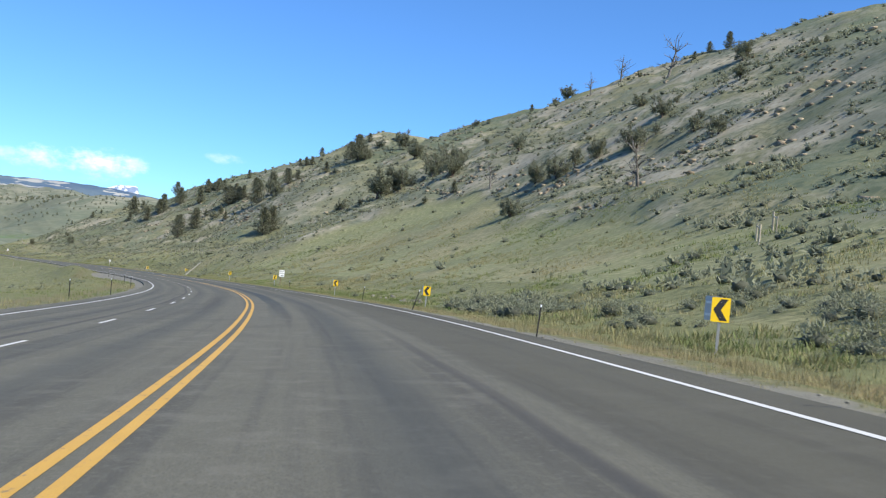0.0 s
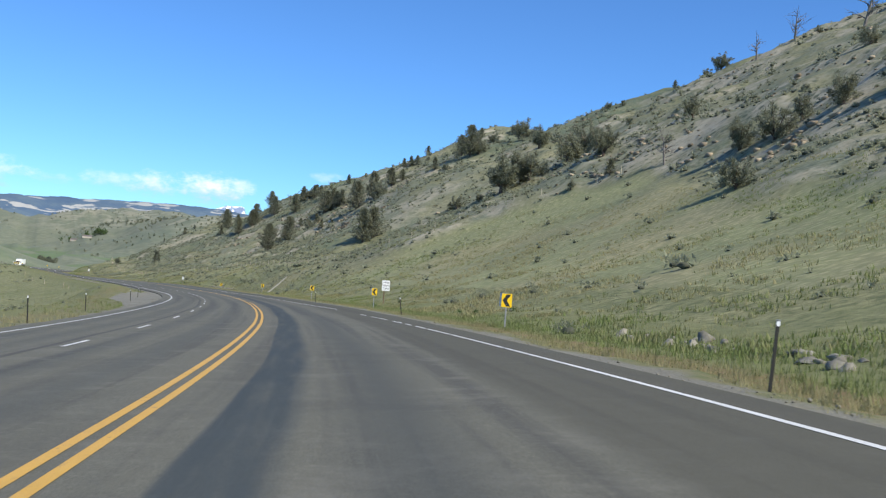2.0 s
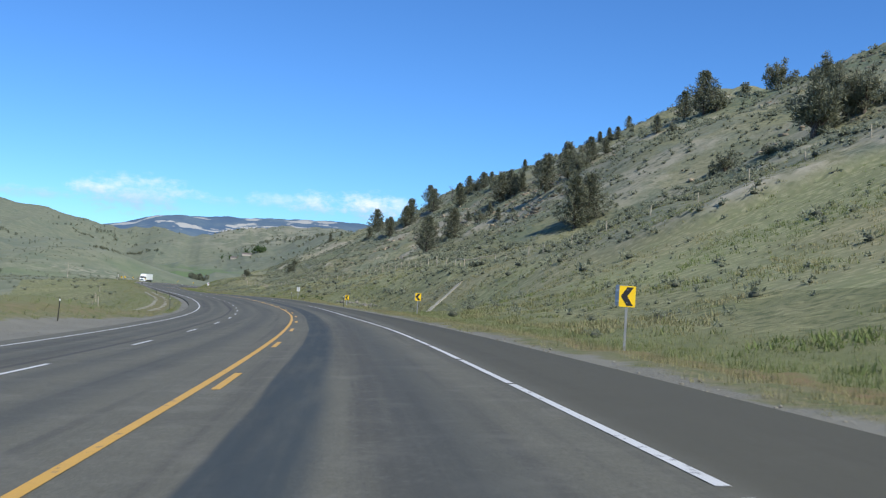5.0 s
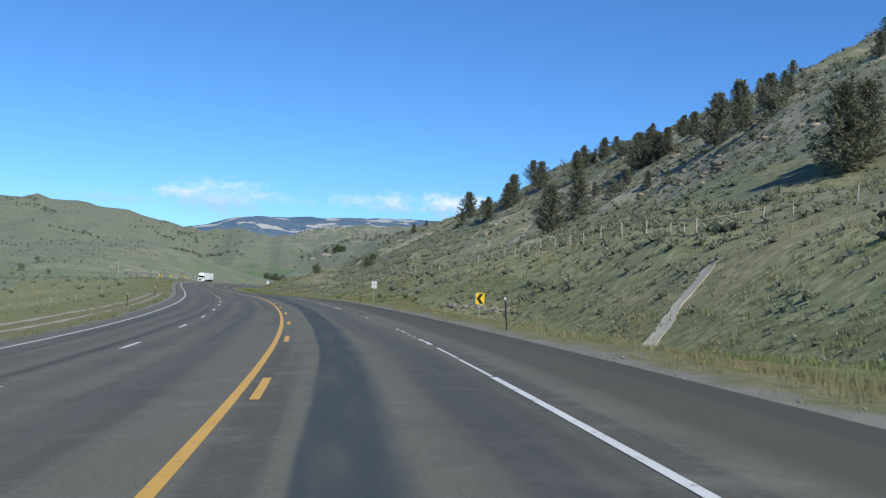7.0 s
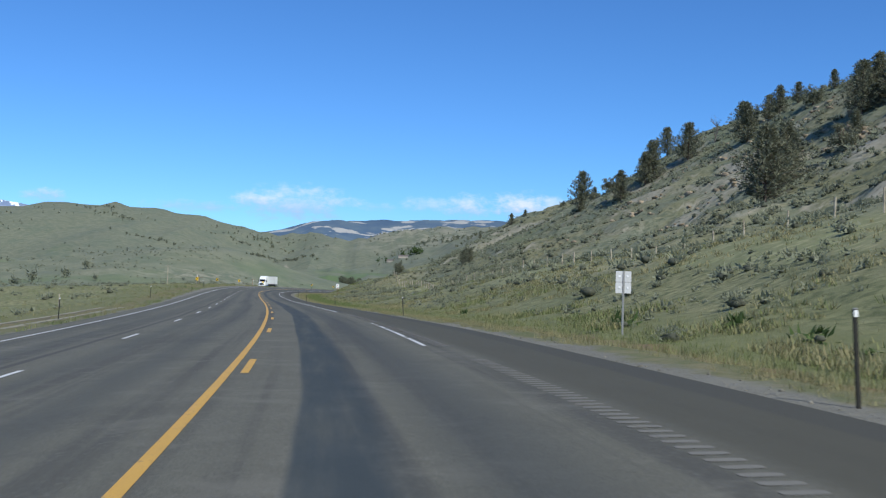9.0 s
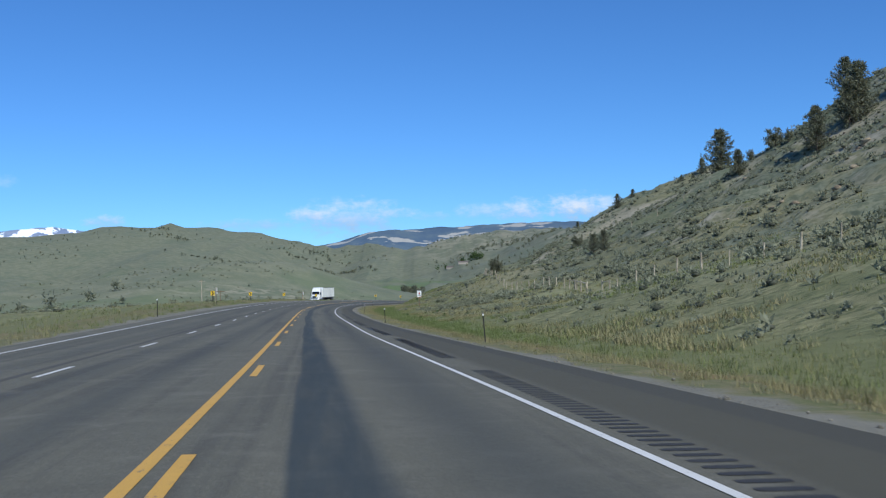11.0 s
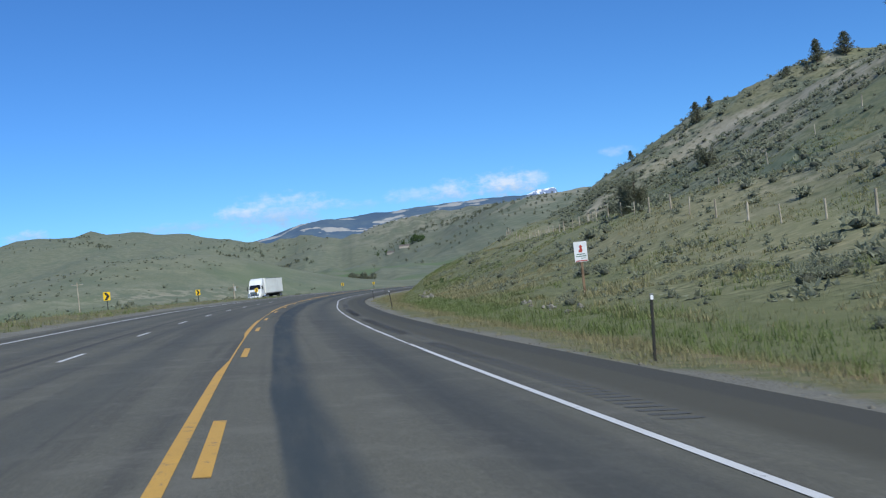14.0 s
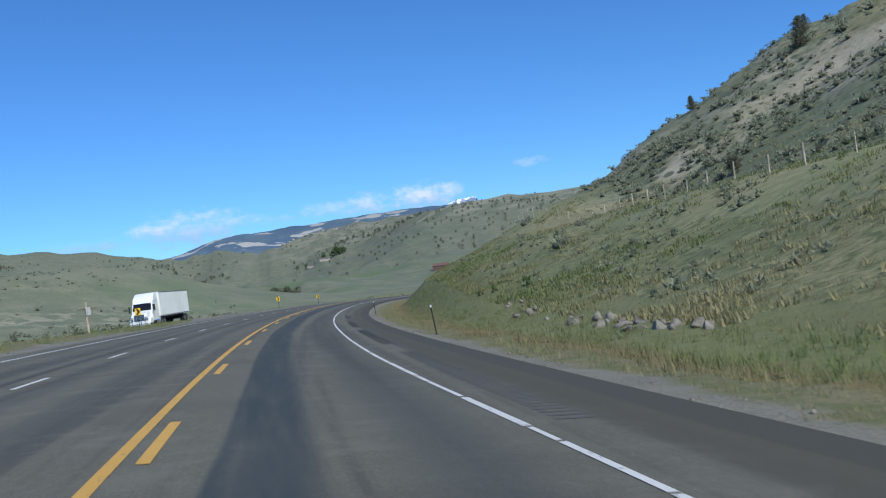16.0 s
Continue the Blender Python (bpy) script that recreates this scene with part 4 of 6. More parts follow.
REFLECTOR = plain("white reflector", (0.82, 0.83, 0.82), 0.3, 0, 20, 0.05)
TRUCK_WHITE = plain("white truck paint", (0.80, 0.81, 0.78), 0.3, 0, 3, 0.03)
TRAILER_WHITE = plain("white trailer skin", (0.83, 0.85, 0.79), 0.4, 0, 2, 0.04)
RUBBER = plain("tyre rubber", (0.02, 0.02, 0.02), 0.85, 0, 30, 0.2)
CHROME = plain("bright metal", (0.62, 0.63, 0.65), 0.22, 1.0, 30, 0.06)
UNDER = plain("dark chassis steel", (0.03, 0.03, 0.032), 0.7, 0.2, 15, 0.2)
DARK_GLASS = plain("tinted windscreen glass", (0.012, 0.014, 0.017), 0.08, 0, 20, 0.05)
HOUSE_WALL = plain("pale house wall", (0.42, 0.37, 0.30), 0.8, 0, 2, 0.08)
BARN_WALL = plain("rust red barn board", (0.15, 0.088, 0.07), 0.85, 0, 2, 0.15)
ROOF_TIN = plain("brown roof sheet", (0.15, 0.125, 0.105), 0.6, 0.1, 2, 0.12)
PALE_DIRT = plain("pale packed dirt", (0.25, 0.232, 0.165), 0.95, 0, 1.5, 0.22)
GROOVE = plain("dark ground-in asphalt", (0.026, 0.027, 0.028), 0.9, 0, 40, 0.25)
GROOVE_WORN = plain("worn ground-in asphalt", (0.078, 0.079, 0.070), 0.9, 0, 40, 0.25)
GROOVE_PALE = plain("dusty ground-in asphalt", (0.165, 0.158, 0.13), 0.9, 0, 40, 0.25)
CONCRETE = plain("pale weathered concrete", (0.40, 0.365, 0.275), 0.92, 0, 4, 0.35)


# ---- trees ----
def tube(points, radii, sides=5):
    """A tapering limb through points: corners and triangles."""
    p = np.asarray(points, float)
    t = np.gradient(p, axis=0)
    t /= np.linalg.norm(t, axis=1)[:, None] + 1e-9
    ref = np.where(np.abs(t[:, 2:3]) > 0.9, np.array([[1.0, 0, 0]]), np.array([[0, 0, 1.0]]))
    a = np.cross(t, ref)
    a /= np.linalg.norm(a, axis=1)[:, None] + 1e-9
    b = np.cross(t, a)
    ang = np.arange(sides) * 2 * np.pi / sides
    r = np.asarray(radii, float)[:, None, None]
    v = p[:, None] + r * (a[:, None] * np.cos(ang)[None, :, None] + b[:, None] * np.sin(ang)[None, :, None])
    tris = []
    for i in range(len(p) - 1):
        for j in range(sides):
            q, w = i * sides + j, i * sides + (j + 1) % sides
            tris += [(q, w, w + sides), (q, w + sides, q + sides)]
    return v.reshape(-1, 3), np.array(tris)


def join(pieces):
    vs, ts, n = [], [], 0
    for v, t in pieces:
        vs.append(v)
        ts.append(t + n)
        n += len(v)
    return np.concatenate(vs), np.concatenate(ts)


def sprays(r, centers, spread, length, outward):
    """Small ragged leaf sprays round the centers: one narrow blade each."""
    n = len(centers)
    off = r.normal(size=(n, 3))
    off /= np.linalg.norm(off, axis=1)[:, None] + 1e-9
    c = centers + off * spread[:, None] * r.uniform(0.45, 1.05, (n, 1))
    way = off * 0.6 + outward + r.normal(size=(n, 3)) * 0.45 + np.array([0, 0, 0.25])
    way /= np.linalg.norm(way, axis=1)[:, None] + 1e-9
    side = np.cross(way, r.normal(size=(n, 3)))
    side /= np.linalg.norm(side, axis=1)[:, None] + 1e-9
    L = (length * r.uniform(0.6, 1.4, n))[:, None]
    v = np.stack([c - side * L * 0.28, c + side * L * 0.25, c + way * L * 1.35], 1)
    return v.reshape(-1, 3), np.arange(3 * n).reshape(-1, 3)


def tree_thing(name, wood, leaves, bark, leaf, label, category):
    ob = new(name)
    fast_mesh("trunk", *wood, bark, parent=ob)
    if leaves is not None:
        fast_mesh("crown", *leaves, leaf, parent=ob)
    return tagged(ob, label, category, "hillside trees")


def pine_shape(seed, full):
    r = np.random.default_rng(seed)
    bow = r.uniform(-0.05, 0.05, 2)
    zs = np.linspace(-0.04, 0.98, 9)
    stem = np.stack([bow[0] * zs**2, bow[1] * zs**2, zs], 1)
    wood = [tube(stem, np.interp(zs, [0, 1], [0.026, 0.004]), 6)]
    centers, outs = [], []
    for z in np.arange(0.08, 0.96, 0.042):
        gap = r.uniform(0, 6.28)
        for k in range(6):
            a = gap + k * 1.05 + r.normal(0, 0.3)
            L = (full * (1 - z) ** 0.95 * (0.6 + 0.4 * min(1, z / 0.2)) + 0.04) * r.uniform(0.35, 1.2)
            w = np.array([np.cos(a), np.sin(a), 0.0])
            o = np.array([bow[0] * z * z, bow[1] * z * z, z])
            u = np.linspace(0, 1, 4)[:, None]
            limb = o + w * L * u + np.array([0, 0, 1.0]) * L * (0.05 * u + 0.25 * u * u)
            wood.append(tube(limb, [0.007, 0.005, 0.0035, 0.0015], 3))
            for f in (0.3, 0.5, 0.68, 0.85, 1.0):
                if f * L > 0.03 and r.random() < 0.85:
                    q = o + w * L * f + np.array([0, 0, L * (0.05 * f + 0.25 * f * f)])
                    centers += [q] * 11
                    outs += [w * 0.7] * 11
    for _ in range(33):
        centers.append(np.array([bow[0], bow[1], r.uniform(0.86, 0.98)]))
        outs.append(np.array([0, 0, 0.9]))
    centers = np.array(centers)
    return join(wood), sprays(r, centers, np.full(len(centers), 0.032), 0.031, np.array(outs))


def juniper_shape(seed, wide, stems=9, skirt=0.5, dense=1.0):
    """Rising crooked limbs with ragged clumps of sprays, bushy at the foot."""
    r = np.random.default_rng(seed)
    lean = r.uniform(-0.1, 0.1, 2)
    wood = [tube(np.array([[0, 0, -0.06], [lean[0] * 0.05, 0.01, 0.07], [lean[0] * 0.15, lean[1] * 0.15, 0.17]]), [0.05, 0.042, 0.034], 6)]
    centers, spread, outs = [], [], []

    def clump(c, R, n):
        pts = c + r.normal(size=(n, 3)) * [1, 1, 0.8] * R * 0.36
        centers.append(pts)
        spread.append(np.full(n, R * 0.6))
        outs.append((pts - c) * 3 + [c[0] * 0.8, c[1] * 0.8, 0.25])

    for k in range(stems):
        a = 6.28 * (k + r.uniform(-0.3, 0.3)) / stems
        out = wide * r.uniform(0.25, 1.0)
        top = r.uniform(0.55, 0.98) * (1.0 - 0.32 * out / wide)
        w = np.array([np.cos(a), np.sin(a), 0])
        base = np.array([lean[0] * 0.1, lean[1] * 0.1, r.uniform(0.06, 0.16)])
        end = w * out + [lean[0] * top, lean[1] * top, top]
        mid = base * 0.5 + end * 0.5 + w * out * 0.15 + r.normal(size=3) * 0.03
        u = np.linspace(0, 1, 6)[:, None]
        way = (1 - u) ** 2 * base + 2 * u * (1 - u) * mid + u * u * end
        wood.append(tube(way, [0.024, 0.019, 0.015, 0.011, 0.007, 0.003], 4))
        for f in (0.34, 0.46, 0.58, 0.72, 0.85, 0.97):
            if r.random() < 0.12:
                continue
            c = (1 - f) ** 2 * base + 2 * f * (1 - f) * mid + f * f * end + r.normal(size=3) * 0.025
            R = r.uniform(0.08, 0.135) * (1.08 - 0.4 * f)
            clump(c, R, int(74 * dense * (R / 0.09) ** 2))
    for k in range(int(16 * skirt)):
        a, q = r.uniform(0, 6.28), wide * r.uniform(0.3, 0.95)
        clump(np.array([np.cos(a) * q, np.sin(a) * q, r.uniform(0.06, 0.34)]), r.uniform(0.07, 0.12), int(88 * dense))
    return join(wood), sprays(r, np.concatenate(centers), np.concatenate(spread), 0.037 / dense**0.5, np.concatenate(outs))


def snag_shape(seed):
    r = np.random.default_rng(seed)
    zs = np.linspace(-0.04, 0.9, 6)
    lean = r.uniform(-0.2, 0.2, 2)
    wood = [tube(np.stack([lean[0] * zs, lean[1] * zs, zs], 1), np.interp(zs, [0, 1], [0.045, 0.012]), 6)]
    for k in range(17):
        z = r.uniform(0.18, 0.88)
        a, L = r.uniform(0, 6.28), r.uniform(0.15, 0.42)
        w = np.array([np.cos(a), np.sin(a), r.uniform(0.3, 1.3)])
        o = np.array([lean[0] * z, lean[1] * z, z])
        pts = [o]
        for j in range(3):
            w = w + r.normal(size=3) * 0.28
            pts.append(pts[-1] + w / np.linalg.norm(w) * L / 3)
        wood.append(tube(np.array(pts), [0.017, 0.012, 0.008, 0.003], 4))
        for j in (1, 2, 3, 3):
            tw = pts[j] + (w + r.normal(size=3) * 0.9) * 0.09
            wood.append(tube(np.array([pts[j], (pts[j] + tw) / 2 + r.normal(size=3) * 0.01, tw]), [0.007, 0.005, 0.002], 3))
    return join(wood), None


PINES_FIRST = [(266, 70, 3.1), (306, 189, 5.9), (310, 179, 2.7), (311, 186, 3.7), (364, 57, 9.1), (365, 60, 8.5), (388, 178, 2.9), (428, 109, 4.5), (434, 126, 11.3), (444, 87, 10.0), (453, 78, 3.4), (463, 62, 9.7),
               (486, 77, 9.6), (491, 98, 6.5), (495, 95, 8.7), (500, 109, 5.4), (501, 87, 3.2), (505, 139, 4.0), (507, 127, 2.4), (507, 137, 4.4), (508, 171, 4.6), (509, 86, 4.7), (517, 124, 2.2), (519, 117, 2.8)]
PINES_LATER = [(495, 98, 7.8), (488, 99, 6.2), (487, 105, 5.8), (456, 99, 10.1), (510, 135, 3.9), (459, 107, 7.0), (458, 111, 4.4), (485, 88, 4.2), (459, 136, 8.2),
               (579, 81, 7.2), (580, 87, 7.8), (580, 117, 6.2), (523, 152, 4.4), (544, 98, 8.2), (546, 110, 4.4), (553, 109, 6.2), (577, 132, 4.6), (579, 97, 8.8), (580, 46, 3.4), (581, 89, 9.3), (584, 45, 3.0), (585, 112, 7.1), (617, 79, 4.9), (630, 105, 7.6),
               (668, 87, 11.5), (731, 89, 2.0), (732, 97, 4.5), (733, 67, 4.1), (734, 92, 4.6), (735, 86, 1.9), (745, 72, 2.5), (749, 55, 2.2)]
JUNIPERS_LOW = [(173, 75, 3.1), (189, 81, 2.6), (197, 52, 3.2), (202, 78, 3.7), (204, 78, 4.6), (205, 101, 3.1), (212, 89, 4.0), (213, 76, 4.3), (223, 73, 4.8), (223, 77, 3.5), (230, 72, 4.5), (243, 104, 3.0),
                (265, 152, 6.0), (270, 89, 3.9), (271, 65, 1.8), (283, 78, 5.8), (329, 97, 8.4), (331, 105, 8.1), (335, 82, 9.3), (336, 88, 7.9)]
JUNIPERS_HIGH = [(333, 89, 8.6), (355, 80, 4.6), (465, 57, 1.5), (345, 110, 6.7), (346, 82, 2.3), (351, 131, 2.7), (357, 79, 3.0), (366, 171, 3.5), (366, 177, 6.9), (386, 124, 8.9), (401, 167, 2.6), (409, 167, 3.0), (424, 111, 3.1), (429, 89, 8.4), (430, 146, 9.7),
                 (431, 128, 7.8), (451, 81, 1.7), (483, 85, 5.0), (492, 169, 5.7), (493, 179, 5.4), (535, 108, 4.8), (585, 115, 5.3), (614, 88, 3.0), (619, 87, 4.7), (651, 95, 3.1), (661, 52, 3.3),
                 (696, 44, 2.7), (734, 85, 1.5)]
# smaller trees that fill the groves between them
fill = random.Random(23)
GROVE = [(fill.uniform(125, 340), fill.uniform(76, 175), fill.uniform(1.2, 2.8)) for _ in range(18)]
GROVE += [(fill.uniform(340, 640), fill.uniform(70, 150), fill.uniform(1.2, 2.6)) for _ in range(12)]
SNAGS = [(160, 55, 5.6), (169, 59, 2.4), (253, 73, 4.9), (303, 162, 10.3), (329, 167, 7.5), (335, 160, 5.8), (584, 105, 4.6)]


def plant(makers, rows):
    poses = [[] for _ in makers]
    for n, (s, d, h) in enumerate(rows):
        poses[n % len(makers)].append(spot(s, d, 0.02 * h, rng.uniform(0, 360), 0, h * 1.06))
    for ob, rows_ in zip(makers, poses):
        place_all(ob, rows_)


plant([tree_thing("pine_tree", *pine_shape(20 + n, f), BARK, PINE_LEAF, lab, "tree") for n, (f, lab) in enumerate((
    (0.46, "dark green limber pine with layered boughs on the slope"), (0.37, "slender dark green pine standing on the hillside"),
    (0.54, "broad ragged dark pine on the dry hillside")))], PINES_FIRST + PINES_LATER)
JUNIPER_KINDS = (
    (0.46, 11, 0.9, "ragged grey-green juniper with several rising stems"), (0.34, 9, 0.7, "upright dull green juniper on bare clay slope"),
    (0.52, 12, 1.2, "broad bushy juniper low on the hillside"), (0.40, 11, 0.5, "open crowned juniper with crooked bare limbs"),
    (0.30, 10, 0.8, "narrow dense grey-green juniper on the slope"))
ALL_JUNIPERS = [(s, d, 1.28 * h) for s, d, h in JUNIPERS_LOW] + JUNIPERS_HIGH + GROVE
for dense, rows in ((0.5, [q for q in ALL_JUNIPERS if q[2] < 5.5]), (1.35, [q for q in ALL_JUNIPERS if q[2] >= 5.5])):
    plant([tree_thing("juniper_tree", *juniper_shape(40 + n, w, l, g, dense), BARK, JUNIPER_LEAF, lab, "tree") for n, (w, l, g, lab) in enumerate(JUNIPER_KINDS)], rows)
plant([tree_thing("juniper_tree", *juniper_shape(52, 0.42, 15, 1.6, 1.7), BARK, PINE_LEAF, "dense rounded dark juniper beside the fence", "tree")], [(615.5, 31.2, 4.0)])
plant([tree_thing("dead_tree", *snag_shape(60 + n), DEAD_WOOD, None, "leafless grey dead tree on the hillside", "dead tree") for n in range(3)], SNAGS)


# ---- signs and posts ----
def channel_post(bm, height, sink=0.4, w=0.06):
    """A thin folded steel post."""
    box(bm, 0, 0.0, -sink, w, 0.006, height + sink)
    box(bm, -w / 2, 0.014, -sink, 0.006, 0.03, height + sink)
    box(bm, w / 2, 0.014, -sink, 0.006, 0.03, height + sink)


def chevron_outline(w, h, z0, way):
    """The arrow that fills a chevron board; way -1 points left."""
    a, b = w * 0.40, h * 0.44
    t = w * 0.40
    c = z0 + h / 2
    pts = [(-a, c), (-a + t * 0.95, c + b), (-a + t * 0.95 + t, c + b), (-a + t, c), (-a + t * 0.95 + t, c - b), (-a + t * 0.95, c - b)]
    return pts if way < 0 else [(-x, z) for x, z in pts[::-1]]


def chevron_sign(way, post_material, label):
    ob = new("chevron_sign")
    part("post", build(channel_post, 1.76), post_material, ob)
    panel = part("sign_panel", build(prism, rounded(0.47, 0.6, 1.15, 0.03), -0.022, 0.004), SIGN_YELLOW, ob, "yellow reflective sheet")
    part("chevron", build(prism, chevron_outline(0.47, 0.6, 1.15, way), -0.0255, 0.003), SIGN_BLACK, panel, "black printed arrow")

    for z in (1.27, 1.63):
        part("bolt", build(rod, (0, -0.033, z), (0, -0.02, z), 0.012), STEEL, panel)
    if way < 0:
        turn = Matrix.Rotation(radians(-52), 4, "Z")
        back = build(prism, rounded(0.47, 0.6, 1.17, 0.03), 0.0, 0.004)
        bmesh.ops.transform(back, matrix=Matrix.Translation((-0.12, 0.2, 0)) @ turn, verts=back.verts)
        rear = part("rear_panel", back, SIGN_BACK, ob, "bare aluminium back of the opposite board")
        for z in (1.28, 1.58):
            clip = build(box, 0, -0.012, z, 0.40, 0.02, 0.06, 0.004)
            bmesh.ops.transform(clip, matrix=Matrix.Translation((-0.12, 0.2, 0)) @ turn, verts=clip.verts)
            part("clip", clip, SIGN_WHITE, rear, "bright flat clip")
            part("bracket", build(rod, (0, 0.02, z + 0.05), (-0.12, 0.19, z + 0.05), 0.014), STEEL, ob)
    return tagged(ob, label, "road sign", "chevron signs along the curve")


RIGHT_CHEVRONS = [(55.5, 12.3, 0.4), (97.5, 11.6, 0.36), (139.2, 11.2, 0.2), (185, 11.0, 0.02), (226.5, 10.3, -0.08), (280, 10.8, 0.05), (325.4, 10.9, 0.12)]
LEFT_CHEVRONS = [(558.9, -13.0, 0.32), (602, -13.6, 0.4), (645.5, -14.4, 0.3), (692, -15.6, 0.1), (752, -10.5, 0.05), (787, -10.5, 0.05)]
place_all(chevron_sign(-1, STEEL, "yellow chevron curve sign pointing around the bend on a steel post"), [spot(s, d, sink, -4, 0, 1.03) for s, d, sink in RIGHT_CHEVRONS])
place_all(chevron_sign(1, DARK_STEEL, "yellow chevron curve sign with black arrow on dark post"), [spot(s, d, sink, 14, 0, 1.08) for s, d, sink in LEFT_CHEVRONS])


def lettering(text, size, at, material, parent, spacing=1.0):
    """Flat raised letters from the built-in font."""
    cu = bpy.data.curves.new("text", "FONT")
    cu.body, cu.size, cu.align_x, cu.align_y, cu.extrude, cu.space_character = text, size, "CENTER", "CENTER", 0.002, spacing
    cu.offset = size * 0.018
    tmp = bpy.data.objects.new("text", cu)
    me = bpy.data.meshes.new_from_object(tmp)
    me.transform(Matrix.Translation(at) @ Matrix.Rotation(radians(90), 4, "X"))
    me.materials.append(material)
    bpy.data.objects.remove(tmp)
    ob = new("lettering", me)
    ob.parent = parent
    return ob


def frame_strip(bm, w, h, z0, y, t):
    """A thin printed border."""
    box(bm, 0, y, z0, w, 0.003, t)
    box(bm, 0, y, z0 + h - t, w, 0.003, t)
    box(bm, -w / 2 + t / 2, y, z0 + t, t, 0.003, h - 2 * t)
    box(bm, w / 2 - t / 2, y, z0 + t, t, 0.003, h - 2 * t)


def pass_sign():
    ob = new("pass_with_care_sign")
    part("post", build(box, -0.14, 0.06, -0.4, 0.10, 0.10, 2.3, 0.012), SIGN_WOOD, ob, "brown wooden post")
    panel = part("sign_panel", build(prism, rounded(0.82, 1.1, 1.27, 0.06), -0.004, 0.005), SIGN_WHITE, ob, "white reflective sheet")
    part("border", build(frame_strip, 0.76, 1.04, 1.30, -0.0065, 0.01), SIGN_BLACK, panel, "black printed border")
    for n, word in enumerate(("PASS", "WITH", "CARE")):
        lettering(word, 0.25, (0, -0.0065, 2.13 - n * 0.31), SIGN_BLACK, panel, 1.06)
    return tagged(ob, "white PASS WITH CARE sign on a brown wooden post", "road sign")


pass_sign().matrix_basis = spot(198.5, 14.35, 0.0, -3)


def trail_sign():
    ob = new("information_sign")
    part("post", build(box, 0, 0.06, -0.4, 0.12, 0.10, 2.9, 0.012), SIGN_WOOD, ob, "brown wooden post")
    panel = part("sign_panel", build(prism, rounded(0.64, 0.98, 1.55, 0.03), -0.004, 0.006), SIGN_WHITE, ob, "white sheet")

    def emblem(bm):
        prism(bm, [(-0.10, 2.02), (0.03, 2.0), (0.10, 2.10), (0.06, 2.22), (0.10, 2.30), (0.0, 2.38), (-0.06, 2.28), (-0.03, 2.18), (-0.10, 2.10)], -0.0065, 0.0025)
    part("emblem", build(emblem), SIGN_RED, panel, "dark red emblem")

    def bars(bm):
        box(bm, 0, -0.006, 1.90, 0.40, 0.003, 0.04)
        box(bm, 0, -0.006, 1.80, 0.48, 0.003, 0.04)
        box(bm, 0.1, -0.006, 1.70, 0.22, 0.003, 0.03)
    part("text_bar", build(bars), SIGN_GREEN, panel)
    part("base_band", build(box, 0, -0.006, 1.57, 0.58, 0.003, 0.05), SIGN_RED, panel)
    return tagged(ob, "white information sign with red emblem on wooden post", "road sign")


trail_sign().matrix_basis = spot(571, 15.85, 0.0, -6, 0, 1.02)


def route_backs():
    ob = new("route_sign")
    part("post", build(channel_post, 2.35), STEEL, ob)
    for x in (-0.14, 0.14):
        for z in (1.62, 1.99):
            p = part("sign_panel", build(prism, rounded(0.26, 0.35, z, 0.02, x), 0.02, 0.003), SIGN_BACK, ob, "grey aluminium sign back")
            part("clip", build(box, x, 0.012, z + 0.15, 0.07, 0.014, 0.07, 0.004), REFLECTOR, p)
    part("crossbar", build(box, 0, 0.03, 1.97, 0.5, 0.02, 0.03), STEEL, ob)
    return tagged(ob, "grey backs of route marker signs on a thin steel post", "road sign")


route_backs().matrix_basis = spot(374.2, 11.7, 0.25, 4)


def tall_board(label, plate):
    ob = new("roadside_board")
    part("post", build(box, 0, 0.06, -0.5, 0.16, 0.14, 3.05, 0.015), POST_WOOD, ob, "weathered wooden post")
    bm = build(prism, rounded(0.62, plate, 1.55, 0.03), 0, 0.02)
    bmesh.ops.transform(bm, matrix=Matrix.Translation((0.04, -0.03, 0)) @ Matrix.Rotation(radians(68), 4, "Z") @ Matrix.Translation((0.2, 0, 0)), verts=bm.verts)
    part("sign_panel", bm, SIGN_BACK, ob, "grey metal plate seen almost edge-on")
    return tagged(ob, label, "road sign")


tall_board("tall narrow grey sign turned away on a wooden post", 0.95).matrix_basis = spot(572.5, -14.5, 0.35, 8)
tall_board("wooden post with a grey plate turned away from the road", 0.6).matrix_basis = spot(674, -15.4, 0.05, 4)


def cross_post(height, arm):
    ob = new("cross_post")
    part("post", build(rod, (0, 0, -0.4), (0, 0, height), 0.05, 0.04), SIGN_WOOD, ob)
    part("crossbar", build(box, 0, -0.05, height - 0.16, arm, 0.05, 0.08, 0.008), SIGN_WOOD, ob)
    return tagged(ob, "slender brown wooden post with a crossbar", "post")


cross_post(1.7, 1.3).matrix_basis = spot(572, -13.8, 0.05, 20)
cross_post(2.2, 1.5).matrix_basis = spot(677, -16.1, 0.05, 12)


def delineator(label):
    ob = new("delineator_post")
    part("post", build(channel_post, 1.2, 0.4, 0.045), DARK_STEEL, ob)
    part("reflector", build(prism, rounded(0.06, 0.085, 1.1, 0.02), -0.012, 0.008), REFLECTOR, ob, "white reflector")
    part("cap", build(box, 0, 0.008, 1.19, 0.07, 0.03, 0.02, 0.005), STEEL, ob)
    return tagged(ob, label, "delineator", "delineator posts along the road")


